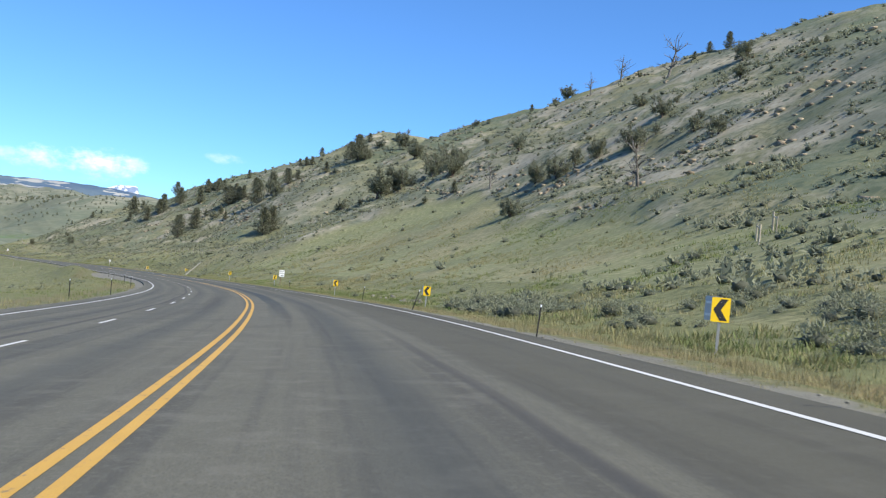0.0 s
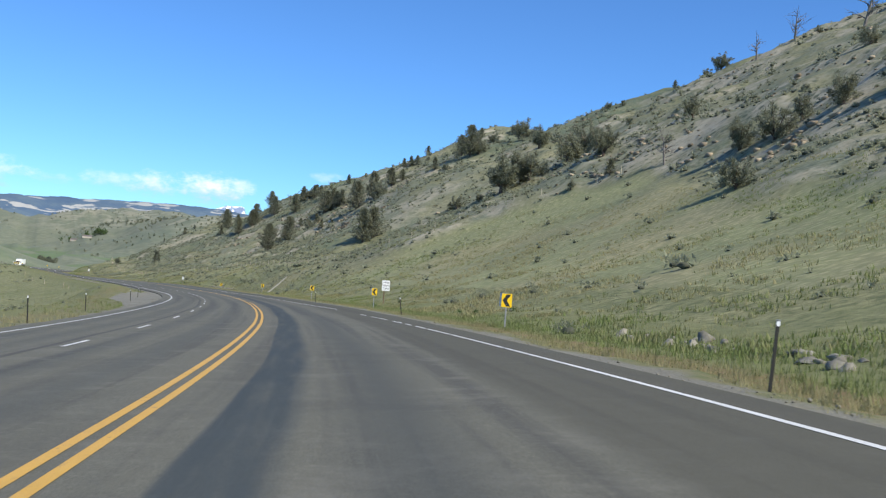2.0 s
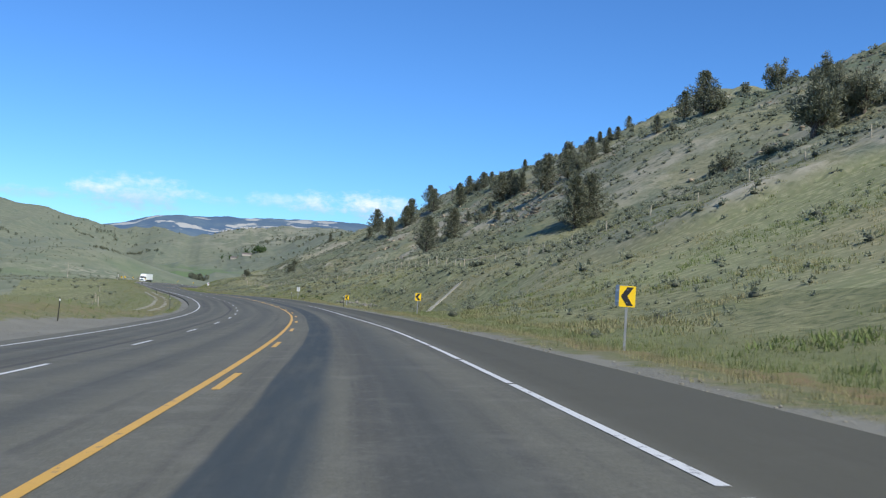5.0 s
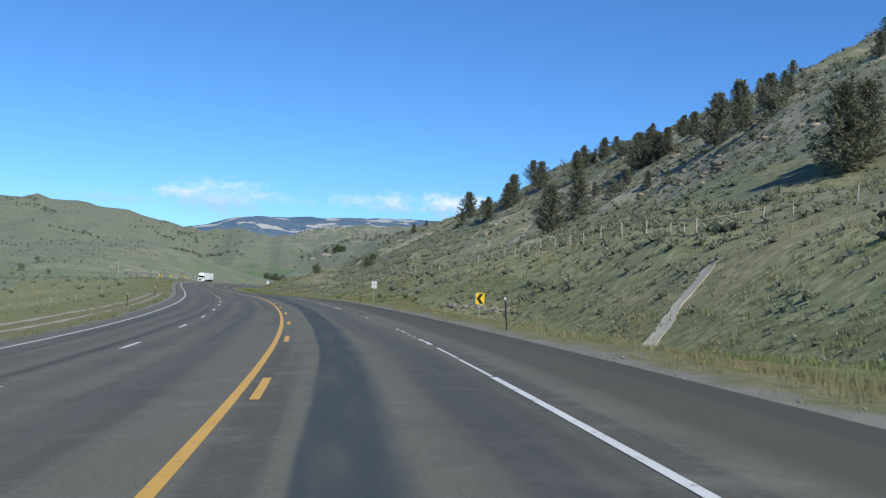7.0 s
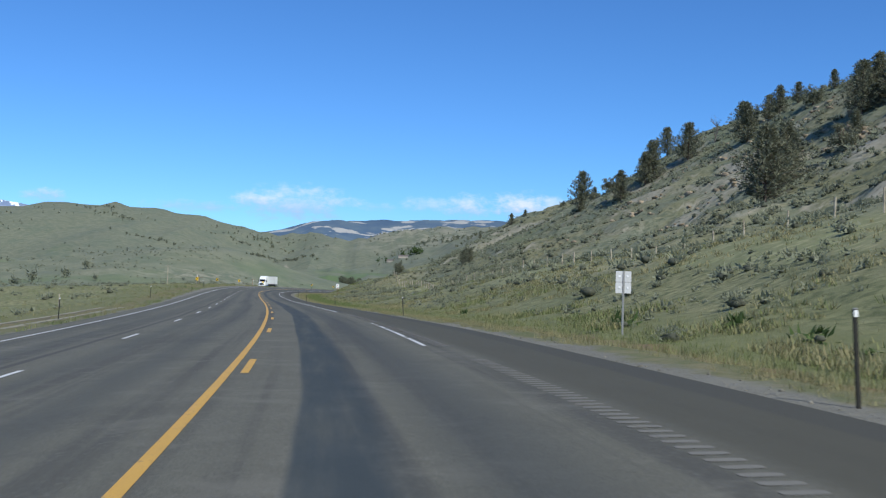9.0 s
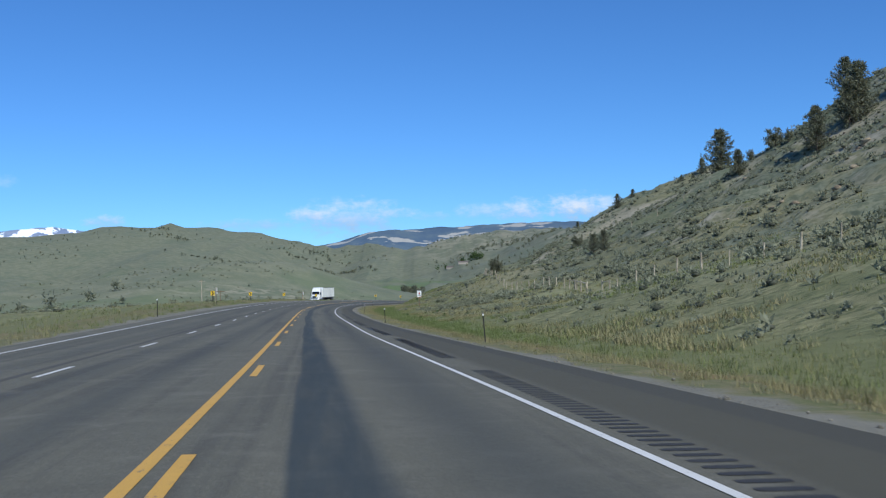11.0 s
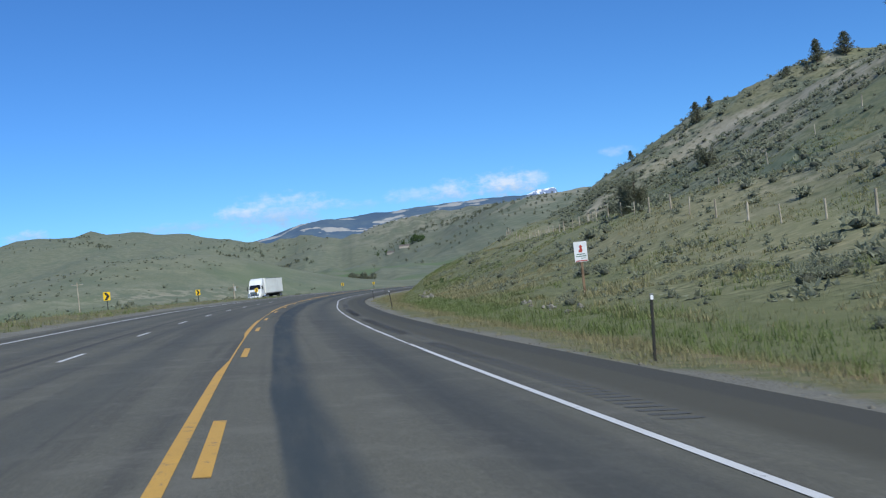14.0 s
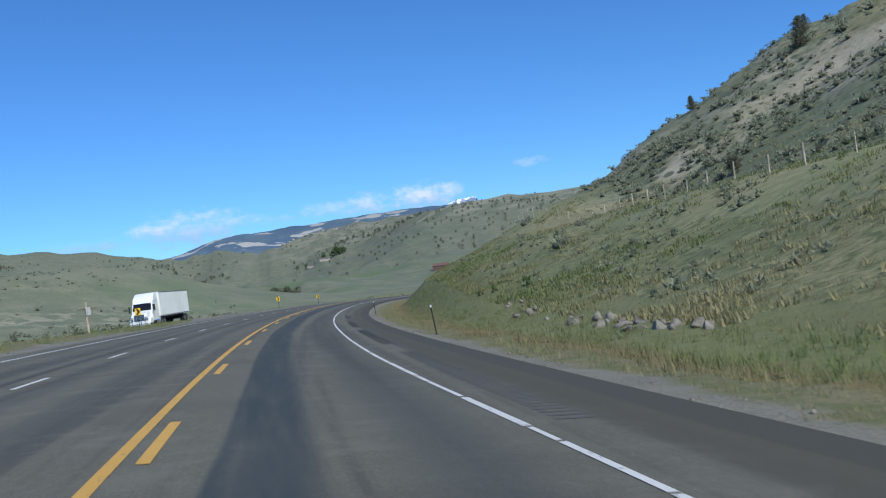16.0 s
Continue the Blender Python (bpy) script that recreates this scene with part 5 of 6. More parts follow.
RIGHT_POSTS = [(40.5, 7.9), (56.5, 7.9), (83, 8.3), (108, 8.9), (155, 8.6), (200.5, 7.5), (302.4, 7.3), (352.5, 7.4), (400, 7.7), (453, 7.8), (492, 6.8), (537, 7.2),
               (584.2, 7.1), (628, 6.6), (676, 6.4)]
LEFT_POSTS = [(92.5, -9.8), (106, -8.9), (138, -9.2), (160, -10.3), (205, -11.0), (226, -11.0), (249, -10.9), (305, -9.8), (350, -10.2), (398, -10.5), (452, -11.2), (486, -8.9), (532, -9.6), (541, -10.3)]
place_all(delineator("dark steel delineator post with a white reflector"), [spot(s, d, 0.03, rng.uniform(-8, 8), rng.choice((-2, -5, 3, -9, -4)) if s != 83 else 15, 0.72 if s < 70 else 0.93) for s, d in RIGHT_POSTS])
place_all(delineator("slim dark steel delineator post beside the pull-off"), [spot(s, d, 0.03, rng.uniform(-8, 8), rng.choice((0, -2, 2, -3))) for s, d in LEFT_POSTS])


# ---- fences ----
def fence_line(label, posts, braces, tall):
    """One fence: a post at each (s, d), leaning a little, and braced pairs."""
    ob = new("fence")
    first = spot(*posts[0])
    ob.location = first.translation
    back = Matrix.Translation(-first.translation)
    shapes = []
    for n in range(3):
        bm = bmesh.new()
        bmesh.ops.create_cone(bm, cap_ends=True, segments=9, radius1=0.085 - 0.012 * n, radius2=0.07 - 0.01 * n, depth=tall + 0.5, matrix=Matrix.Translation((0, 0, tall / 2 - 0.25)))
        me = bpy.data.meshes.new("post")
        bm.to_mesh(me)
        bm.free()
        me.materials.append(POST_WOOD)
        shapes.append(me)
    for n, (s, d) in enumerate(posts):
        p = new("post", shapes[n % 3])
        p.parent = ob
        p.matrix_basis = back @ spot(s, d, 0.03, rng.uniform(0, 360), rng.uniform(-4, 4), rng.uniform(0.9, 1.1))
    for (s0, d0), (s1, d1) in braces:
        a, b = (back @ spot(s, d) @ Vector((0, 0, tall * 0.82)) for s, d in ((s0, d0), (s1, d1)))
        part("brace_rail", build(rod, a, b, 0.055), POST_WOOD, ob)
    return tagged(ob, label, "fence")


def fence_across(s):
    return float(np.interp(s, [262, 271, 300, 316, 324, 330, 337.7, 339, 340.8, 345.3, 355, 370, 388, 430, 490, 530, 545, 600, 690, 708, 720, 760],
                           [70, 66.5, 48, 38.5, 36, 35.5, 33.7, 31.9, 30.2, 30.2, 30, 30.8, 31.9, 31.4, 31, 30, 30.5, 30, 30, 29, 28, 26]))


row = [(s, fence_across(s) + rng.uniform(-0.2, 0.2)) for s in np.concatenate([np.arange(262, 335, 5.2), np.arange(350, 760, 5.2)])]
corner = [(337.7, 33.7), (339, 31.9), (340.8, 30.2), (343.1, 30.3), (345.3, 30.2)]
pairs = list(zip(corner[:-1], corner[1:])) + [((a, fence_across(a)), (a + 2.4, fence_across(a + 2.4))) for a in (514, 522, 524.4, 527, 628)]
fence_line("line of weathered grey wooden fence posts along the slope", row + corner + [p for q in pairs[4:] for p in q], pairs, 1.25)
fence_line("wooden corner braces of an old fence in the sage", [(94.8, 33.2), (97.0, 34.2), (97.6, 36.0), (99.8, 37.0)], [((94.8, 33.2), (97.0, 34.2)), ((97.6, 36.0), (99.8, 37.0))], 1.3)
fence_line("fence posts climbing the hillside", [(626 + 0.4 * n, 43 + 5.5 * n) for n in range(8)], [], 1.35)
fence_line("wooden fence posts below the grassy shoulder", [(s, -20.5 - 0.8 * np.sin(s * 0.05)) for s in (337, 352, 389, 418, 452)], [], 1.3)


def utility_pole():
    ob = new("utility_pole")
    part("pole", build(rod, (0, 0, -1), (0, 0, 8.2), 0.15, 0.10, 10), POST_WOOD, ob, "weathered wooden pole")
    part("crossarm", build(box, 0, 0.1, 7.6, 2.4, 0.1, 0.13, 0.01), POST_WOOD, ob)
    for x in (-1.05, 0.0, 1.05):
        part("insulator", build(rod, (x, 0.1, 7.72), (x, 0.1, 7.92), 0.05, 0.03), STEEL, ob)
    return tagged(ob, "wooden utility pole with a crossarm in the valley", "utility pole")


def upon(x, y, sink=0.0, turn=0.0, size=1.0):
    z = sheet_height(np.array([float(x)]), np.array([float(y)]))
    return pose(float(x), float(y), float(z[0]) - sink, 0, 0, turn) @ Matrix.Scale(size, 4)


utility_pole().matrix_basis = upon(-339.3, 606.9, 0.1, 20)


# ---- the parked lorry ----
def wheel(parent, x, y, r, w, twin):
    tyre = bmesh.new()
    rod(tyre, (x - w / 2, y, r), (x + w / 2, y, r), r, r, 28)
    bmesh.ops.bevel(tyre, geom=[e for e in tyre.edges if abs((e.verts[0].co - e.verts[1].co).x) < 1e-5], offset=0.05, segments=2, affect="EDGES")
    t = part("wheel", tyre, RUBBER, parent)
    side = 1 if x > 0 else -1
    part("rim", build(rod, (x + side * w * 0.42, y, r), (x + side * (w / 2 + 0.012), y, r), r * 0.56, r * 0.5, 20), CHROME, t, "bright metal rim")
    part("hub", build(rod, (x + side * w * 0.5, y, r), (x + side * (w / 2 + 0.06), y, r), r * 0.2, r * 0.14, 12), CHROME, t)


def side_profile(bm, pts, w, inset=0.0):
    """A body from its side outline (y, z), w wide, narrowed at the top by inset."""
    top = max(z for _, z in pts)
    low = min(z for _, z in pts)
    rings = []
    for sx in (-1, 1):
        rings.append([bm.verts.new((sx * (w / 2 - inset * (z - low) / (top - low)), y, z)) for y, z in pts])
    bm.faces.new(rings[0])
    bm.faces.new(rings[1][::-1])
    n = len(pts)
    for i in range(n):
        bm.faces.new((rings[0][i], rings[1][i], rings[1][(i + 1) % n], rings[0][(i + 1) % n]))
    bmesh.ops.bevel(bm, geom=list(bm.edges), offset=0.05, segments=2, affect="EDGES")


def semi_truck():
    ob = new("semi_truck")
    part("hood", build(side_profile, [(0.0, 0.75), (0.02, 1.35), (-0.25, 1.75), (-1.75, 2.05), (-1.75, 0.75)], 1.9, 0.08), TRUCK_WHITE, ob)
    cab = part("cab", build(side_profile, [(-1.6, 0.8), (-1.6, 2.0), (-2.15, 2.95), (-2.45, 3.25), (-4.6, 3.3), (-4.6, 0.8)], 2.42, 0.06), TRUCK_WHITE, ob, "white cab with sleeper")
    part("roof_fairing", build(side_profile, [(-2.3, 3.1), (-2.75, 3.65), (-3.6, 4.05), (-4.65, 4.1), (-4.65, 3.1)], 2.4, 0.1), TRUCK_WHITE, ob)

    def screen(bm):
        a = [(-1.06, -1.63, 2.1), (1.06, -1.63, 2.1), (1.0, -2.1, 2.88), (-1.0, -2.1, 2.88)]
        vs = [bm.verts.new((x, y + 0.035, z + 0.03)) for x, y, z in a] + [bm.verts.new((x, y - 0.05, z - 0.02)) for x, y, z in a]
        bm.faces.new(vs[:4])
        bm.faces.new(vs[4:][::-1])
        for i in range(4):
            bm.faces.new((vs[i], vs[4 + i], vs[4 + (i + 1) % 4], vs[(i + 1) % 4]))
    part("windscreen", build(screen), DARK_GLASS, cab, "dark windscreen")
    for sx in (-1, 1):
        part("side_window", build(box, sx * 1.19, -2.45, 2.1, 0.04, 0.75, 0.62, 0.01), DARK_GLASS, cab)
        part("door", build(box, sx * 1.205, -2.45, 0.95, 0.02, 0.95, 1.05, 0.008), TRUCK_WHITE, cab)

        def mirror(bm):
            box(bm, sx * 1.45, -1.75, 1.95, 0.16, 0.12, 0.75, 0.03)
            rod(bm, (sx * 1.15, -1.9, 2.55), (sx * 1.45, -1.75, 2.55), 0.02)
            rod(bm, (sx * 1.15, -1.9, 2.05), (sx * 1.45, -1.75, 2.05), 0.02)
        part("mirror", build(mirror), UNDER, ob, "dark side mirror")
        part("headlight", build(box, sx * 0.86, 0.0, 0.98, 0.32, 0.14, 0.24, 0.03), CHROME, ob, "clear headlight")
        part("fender", build(side_profile_pair, sx), TRUCK_WHITE, ob)
        part("fuel_tank", build(rod, (sx * 0.98, -3.0, 0.72), (sx * 0.98, -4.5, 0.72), 0.31, 0.31, 18), CHROME, ob, "polished fuel tank")
        part("side_skirt", build(box, sx * 1.12, -5.3, 0.5, 0.05, 1.2, 0.6, 0.01), TRUCK_WHITE, ob)
        wheel(ob, sx * 1.02, -1.0, 0.52, 0.3, False)
        for y in (-5.6, -6.9, -18.2, -19.5):
            wheel(ob, sx * 0.98, y, 0.51, 0.56, True)
    part("grille", build(box, 0, 0.03, 0.95, 1.15, 0.06, 0.72, 0.03), UNDER, ob, "dark grille")

    for n in range(6):
        part("grille_bar", build(box, 0, 0.065, 1.0 + n * 0.115, 1.1, 0.03, 0.035, 0.006), CHROME, ob)
    part("bumper", build(box, 0, 0.06, 0.35, 2.36, 0.35, 0.42, 0.06), TRUCK_WHITE, ob)
    part("bull_bar", build(guard), CHROME, ob, "bright metal front guard")
    part("chassis", build(box, 0, -4.2, 0.75, 0.9, 7.0, 0.28, 0.02), UNDER, ob)
    trailer = part("trailer_box", build(box, 0, -13.1, 1.18, 2.58, 16.0, 2.92, 0.03), TRAILER_WHITE, ob, "white box trailer")

    for sx in (-1, 1):
        for n in range(33):
            part("panel_rib", build(box, sx * 1.293, -5.35 - n * 0.484, 1.25, 0.012, 0.05, 2.78), TRAILER_WHITE, trailer)
    for sx in (-1, 1):
        part("top_rail", build(box, sx * 1.295, -13.1, 4.0, 0.025, 16.0, 0.11), CHROME, trailer)
        part("bottom_rail", build(box, sx * 1.295, -13.1, 1.15, 0.025, 16.0, 0.14), STEEL, trailer)
        part("landing_leg", build(box, sx * 0.9, -8.2, 0.06, 0.14, 0.14, 1.1, 0.01), UNDER, ob)
        part("tail_light", build(box, sx * 1.1, -21.13, 1.2, 0.2, 0.03, 0.1), SIGN_RED, trailer)
    part("trailer_frame", build(box, 0, -14.3, 0.92, 1.1, 13.0, 0.25, 0.02), UNDER, ob)
    part("axle_frame", build(box, 0, -18.8, 0.5, 1.3, 2.4, 0.45, 0.02), UNDER, ob)
    part("front_unit", build(box, 0, -4.95, 2.4, 1.7, 0.5, 1.5, 0.05), TRAILER_WHITE, trailer, "white refrigeration unit")
    return tagged(ob, "white semi truck with box trailer parked on gravel", "truck")


def side_profile_pair(bm, sx):
    bmesh.ops.create_cone(bm, cap_ends=True, segments=20, radius1=0.66, radius2=0.66, depth=0.42,
                          matrix=Matrix.Translation((sx * 0.99, -1.0, 0.62)) @ Matrix.Rotation(radians(90), 4, "Y"))
    cut = bmesh.ops.bisect_plane(bm, geom=bm.verts[:] + bm.edges[:] + bm.faces[:], plane_co=(0, 0, 0.62), plane_no=(0, 0, -1), clear_outer=True)
    bmesh.ops.contextual_create(bm, geom=[g for g in cut["geom_cut"] if isinstance(g, bmesh.types.BMEdge)])


def guard(bm):
    for x in (-0.75, -0.25, 0.25, 0.75):
        rod(bm, (x, 0.27, 0.45), (x, 0.24, 1.45), 0.035)
    for z in (0.6, 0.95, 1.3):
        rod(bm, (-1.05, 0.27, z), (1.05, 0.27, z), 0.03)


truck = semi_truck()
truck.matrix_basis = pose(-300.2, 608.8, float(np.mean(land(np.array([-302.0, -308.0]), np.array([611.0, 627.0])))) - 0.16, 0.3, 0, 200)


# ---- rocks ----
def boulder_shape(seed):
    r = np.random.default_rng(seed)
    v, t = BALL_V, BALL_T
    n = sum(np.sin(v @ r.normal(size=3) * f + r.uniform(0, 6)) / f for f in (2, 3, 4, 6, 9))
    v = v * (1 + 0.4 * n[:, None])
    for _ in range(12):
        q = r.normal(size=3)
        q /= np.linalg.norm(q)
        over = np.maximum(0, v @ q - r.uniform(0.3, 0.7))
        v = v - over[:, None] * q
    return v * [1, 0.75, 0.55], t


def boulders(rows):
    obs = []
    for n in range(4):
        ob = fast_mesh("boulder", *boulder_shape(80 + n), STONE)
        obs.append(tagged(ob, ("angular grey field stone half sunk in grass", "pale weathered boulder beside the ditch", "lichen-darkened grey rock in the grass",
                               "flat pale stone in the roadside ditch")[n], "rock", "rocks along the ditch"))
    poses = [[] for _ in obs]
    for n, (s, d, k) in enumerate(rows):
        poses[n % 4].append(spot(s, d, -0.04, rng.uniform(0, 360), rng.uniform(-15, 15), k))
    for ob, p in zip(obs, poses):
        place_all(ob, p)


rocky = []
for s0, s1, d0, count, big in ((106, 130, 13.5, 42, 0.46), (560, 576, 12.8, 18, 0.32), (617, 641, 12.0, 40, 0.42), (640, 652, 12.8, 6, 0.28), (60, 100, 12.5, 5, 0.22)):
    for _ in range(count):
        rocky.append((rng.uniform(s0, s1), d0 + rng.uniform(-0.5, 0.6), big * rng.uniform(0.35, 1.1)))
for _ in range(46):
    s = rng.uniform(350.5, 361.5)
    rocky.append((s, float(np.interp(s, [350, 354.7, 358.5, 361.5], [19.5, 18.0, 16.8, 15.8])) + rng.uniform(-0.35, 0.35), rng.uniform(0.2, 0.62)))
boulders(rocky)


def loose_stones():
    """Small gravel stones strewn on the shoulders."""
    n = 2200
    s = nrg.uniform(20, 720, n)
    right = nrg.random(n) < 0.7
    d = np.where(right, pave_edge(s) + 0.05 + np.abs(nrg.normal(0, 0.5, n)), LEFT_EDGE - 0.05 - np.abs(nrg.normal(0, 0.8, n)))
    x, y, z = ground_at(s, d)
    shapes = [(ICO_V * [1, 0.8, 0.6] * (1 + 0.2 * np.sin(ICO_V[:, :1] * 5 + k)), ICO_T) for k in range(3)]
    size = nrg.uniform(0.012, 0.05, n)
    v, t, _, _ = scatter(shapes, nrg.integers(0, 3, n), np.stack([x, y, z + 0.005], -1), size, nrg.uniform(0, 6.28, n))
    tagged(fast_mesh("shoulder_gravel", v, t, STONE), "loose grey gravel along the asphalt edge", "gravel", kind="stuff")


loose_stones()


# ---- shrubs and grass ----
def shrub_shape(seed, leaves, size, inner, slim=0.45):
    """A rounded, lobed bush of many small leaf sprays round a rough inner mass."""
    r = np.random.default_rng(seed)
    lobes = np.stack([r.normal(0, 0.2, 7), r.normal(0, 0.2, 7), r.uniform(0.1, 0.3, 7)], 1)
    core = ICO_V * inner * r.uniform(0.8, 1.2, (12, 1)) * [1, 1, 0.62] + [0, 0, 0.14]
    c = lobes[r.integers(0, 7, leaves)]
    w = r.normal(size=(leaves, 3)) + [0, 0, 0.6]
    w /= np.linalg.norm(w, axis=1)[:, None]
    p = c + w * r.uniform(0.12, 0.21, (leaves, 1)) * [1.15, 1.15, 0.9]
    p[:, 2] = np.maximum(p[:, 2], 0.01)
    a = r.normal(size=(leaves, 3))
    side = np.cross(w + 0.5 * a, r.normal(size=(leaves, 3)))
    side /= np.linalg.norm(side, axis=1)[:, None] + 1e-9
    up = w + 0.6 * r.normal(size=(leaves, 3)) + [0, 0, 0.5]
    up /= np.linalg.norm(up, axis=1)[:, None] + 1e-9
    g = size * r.uniform(0.6, 1.35, (leaves, 1))
    v = np.stack([p - side * g * slim, p + side * g * slim, p + up * g * 1.5], 1)
    return np.concatenate([core, v.reshape(-1, 3)]), np.concatenate([ICO_T, 12 + np.arange(3 * leaves).reshape(-1, 3)])


SHRUBS = [shrub_shape(100 + n, 46, 0.15, 0.245) for n in range(6)]
LOW_SHRUBS = [shrub_shape(140 + n, 24, 0.19, 0.17) for n in range(6)]
NEAR_SHRUBS = [shrub_shape(120 + n, 360, 0.066, 0.24, 0.22) for n in range(5)]


def clumped(s, d, scale, seed):
    return fbm(s / scale, d / scale, 3, seed)


def sage_field(name, tries, s_range, d_range, chance, size, leaf, label):
    s, d = nrg.uniform(*s_range, tries), nrg.uniform(*d_range, tries)
    keep = nrg.random(tries) < chance(s, d)
    s, d = s[keep], d[keep]
    x, y, z = ground_at(s, d)
    k = nrg.uniform(*size, len(s)) * (0.75 + 0.5 * nrg.random(len(s)) ** 2)
    tall, turn = k * nrg.uniform(0.75, 1.15, len(s)), nrg.uniform(0, 6.28, len(s))
    at = np.stack([x, y, z - 0.05], -1)
    close = (d > 0) & (d < 21) & (s < 660) & (size[1] > 0.95)
    for shapes, mask in ((SHRUBS if size[1] > 0.95 else LOW_SHRUBS, ~close), (NEAR_SHRUBS, close)):
        if mask.sum() > 3:
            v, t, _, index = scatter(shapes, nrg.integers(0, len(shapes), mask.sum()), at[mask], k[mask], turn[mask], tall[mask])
            tagged(fast_mesh(name, v, t, leaf, {"twig_shade": index < 12}), label, "shrubs", kind="stuff")


def near_sage(s, d):
    patch = clumped(s, d, 11.0, 31)
    fan = apron(s, d)
    low = ramp(d, 11, 14) * (1 - ramp(d, 32, 40))
    band = np.where(s < 345, ramp(d, 24, 40) * (1 - fan), ramp(d, 31.5, 40)) * (1 - ramp(d, 100, 125))
    first = ramp(s, 36, 52) * (1 - ramp(s + 0.6 * d, 108, 126))
    later = ramp(s, 345, 400)
    middle = ramp(s, 235, 275) * (1 - later) * ramp(d, 14, 19)
    amount = low * (0.035 + 1.25 * first + 0.5 * middle + 0.22 * later * ramp(d, 15, 24) + 1.3 * bump(s, d, 338, 28, 9, 4) + 0.9 * bump(s, d, 556, 22, 30, 6)) + band * (0.95 - 0.3 * ramp(d, 75, 110) * (1 - later)) + 0.25 * later * band + 0.5 * ramp(s, 540, 600) * band
    amount = amount * (1 - 0.85 * ramp(s, 585, 640) * (1 - ramp(d, 33, 42)))
    amount = np.where((fan > 0.5) & (s > 100), 0.035, amount)
    return amount * np.clip(0.55 + 1.5 * patch, 0.08, 1.0)


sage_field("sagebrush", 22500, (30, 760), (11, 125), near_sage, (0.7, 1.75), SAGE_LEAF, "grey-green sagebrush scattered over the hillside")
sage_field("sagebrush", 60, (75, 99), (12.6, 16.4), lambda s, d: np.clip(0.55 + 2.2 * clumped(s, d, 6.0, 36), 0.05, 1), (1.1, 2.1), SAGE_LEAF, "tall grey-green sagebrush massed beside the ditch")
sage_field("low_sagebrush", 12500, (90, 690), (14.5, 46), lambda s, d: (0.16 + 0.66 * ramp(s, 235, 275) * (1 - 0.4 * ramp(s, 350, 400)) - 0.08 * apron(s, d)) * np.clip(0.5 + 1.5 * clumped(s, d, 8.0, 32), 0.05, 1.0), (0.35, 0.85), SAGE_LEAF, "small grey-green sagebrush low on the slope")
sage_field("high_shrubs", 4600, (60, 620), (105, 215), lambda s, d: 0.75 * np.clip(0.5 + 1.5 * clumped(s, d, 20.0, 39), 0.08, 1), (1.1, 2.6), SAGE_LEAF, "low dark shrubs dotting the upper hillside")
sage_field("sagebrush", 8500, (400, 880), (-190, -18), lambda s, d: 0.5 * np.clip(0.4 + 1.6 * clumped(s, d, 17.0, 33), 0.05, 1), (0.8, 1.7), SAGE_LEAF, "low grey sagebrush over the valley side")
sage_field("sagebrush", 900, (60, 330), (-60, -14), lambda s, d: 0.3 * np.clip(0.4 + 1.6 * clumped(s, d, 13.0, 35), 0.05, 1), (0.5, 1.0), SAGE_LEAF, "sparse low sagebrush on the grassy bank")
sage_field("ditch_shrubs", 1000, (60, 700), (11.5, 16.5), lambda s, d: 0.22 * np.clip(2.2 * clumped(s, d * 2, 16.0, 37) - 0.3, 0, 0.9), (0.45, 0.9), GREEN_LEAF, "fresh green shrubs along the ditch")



def tuft_shape(seed, blades, thin, thick):
    """A loose patch of thin bent blades."""
    r = np.random.default_rng(seed)
    a, b = r.uniform(0, 6.28, blades), r.uniform(0, 6.28, blades)
    foot = np.stack([np.cos(a), np.sin(a), np.zeros(blades)], 1) * r.uniform(0, 0.75, (blades, 1))
    o = np.stack([np.cos(b), np.sin(b), np.zeros(blades)], 1)
    tip = foot + o * r.uniform(0.1, 0.6, (blades, 1)) + np.array([0, 0, 1.0]) * r.uniform(0.4, 1.0, (blades, 1))
    side = np.stack([-o[:, 1], o[:, 0], np.zeros(blades)], 1) * r.uniform(thin, thick, (blades, 1))
    v = np.stack([foot - side, foot + side, tip], 1).reshape(-1, 3)
    return v, np.arange(3 * blades).reshape(-1, 3)


TUFTS = [tuft_shape(200 + n, 7, 0.024, 0.045) for n in range(8)]
BUNCHES = [tuft_shape(220 + n, 7, 0.05, 0.1) for n in range(8)]


def grass_field(name, s, d, high, tone, rust, label, wide=1.0, shapes=TUFTS):
    x, y, z = ground_at(s, d)
    v, t, owner, _ = scatter(shapes, nrg.integers(0, 8, len(s)), np.stack([x, y, z - 0.02], -1), high * wide, nrg.uniform(0, 6.28, len(s)), high)
    ob = fast_mesh(name, v, t, GRASS, {"tone": tone[owner], "rust": rust[owner]})
    return tagged(ob, label, "grass", kind="stuff")


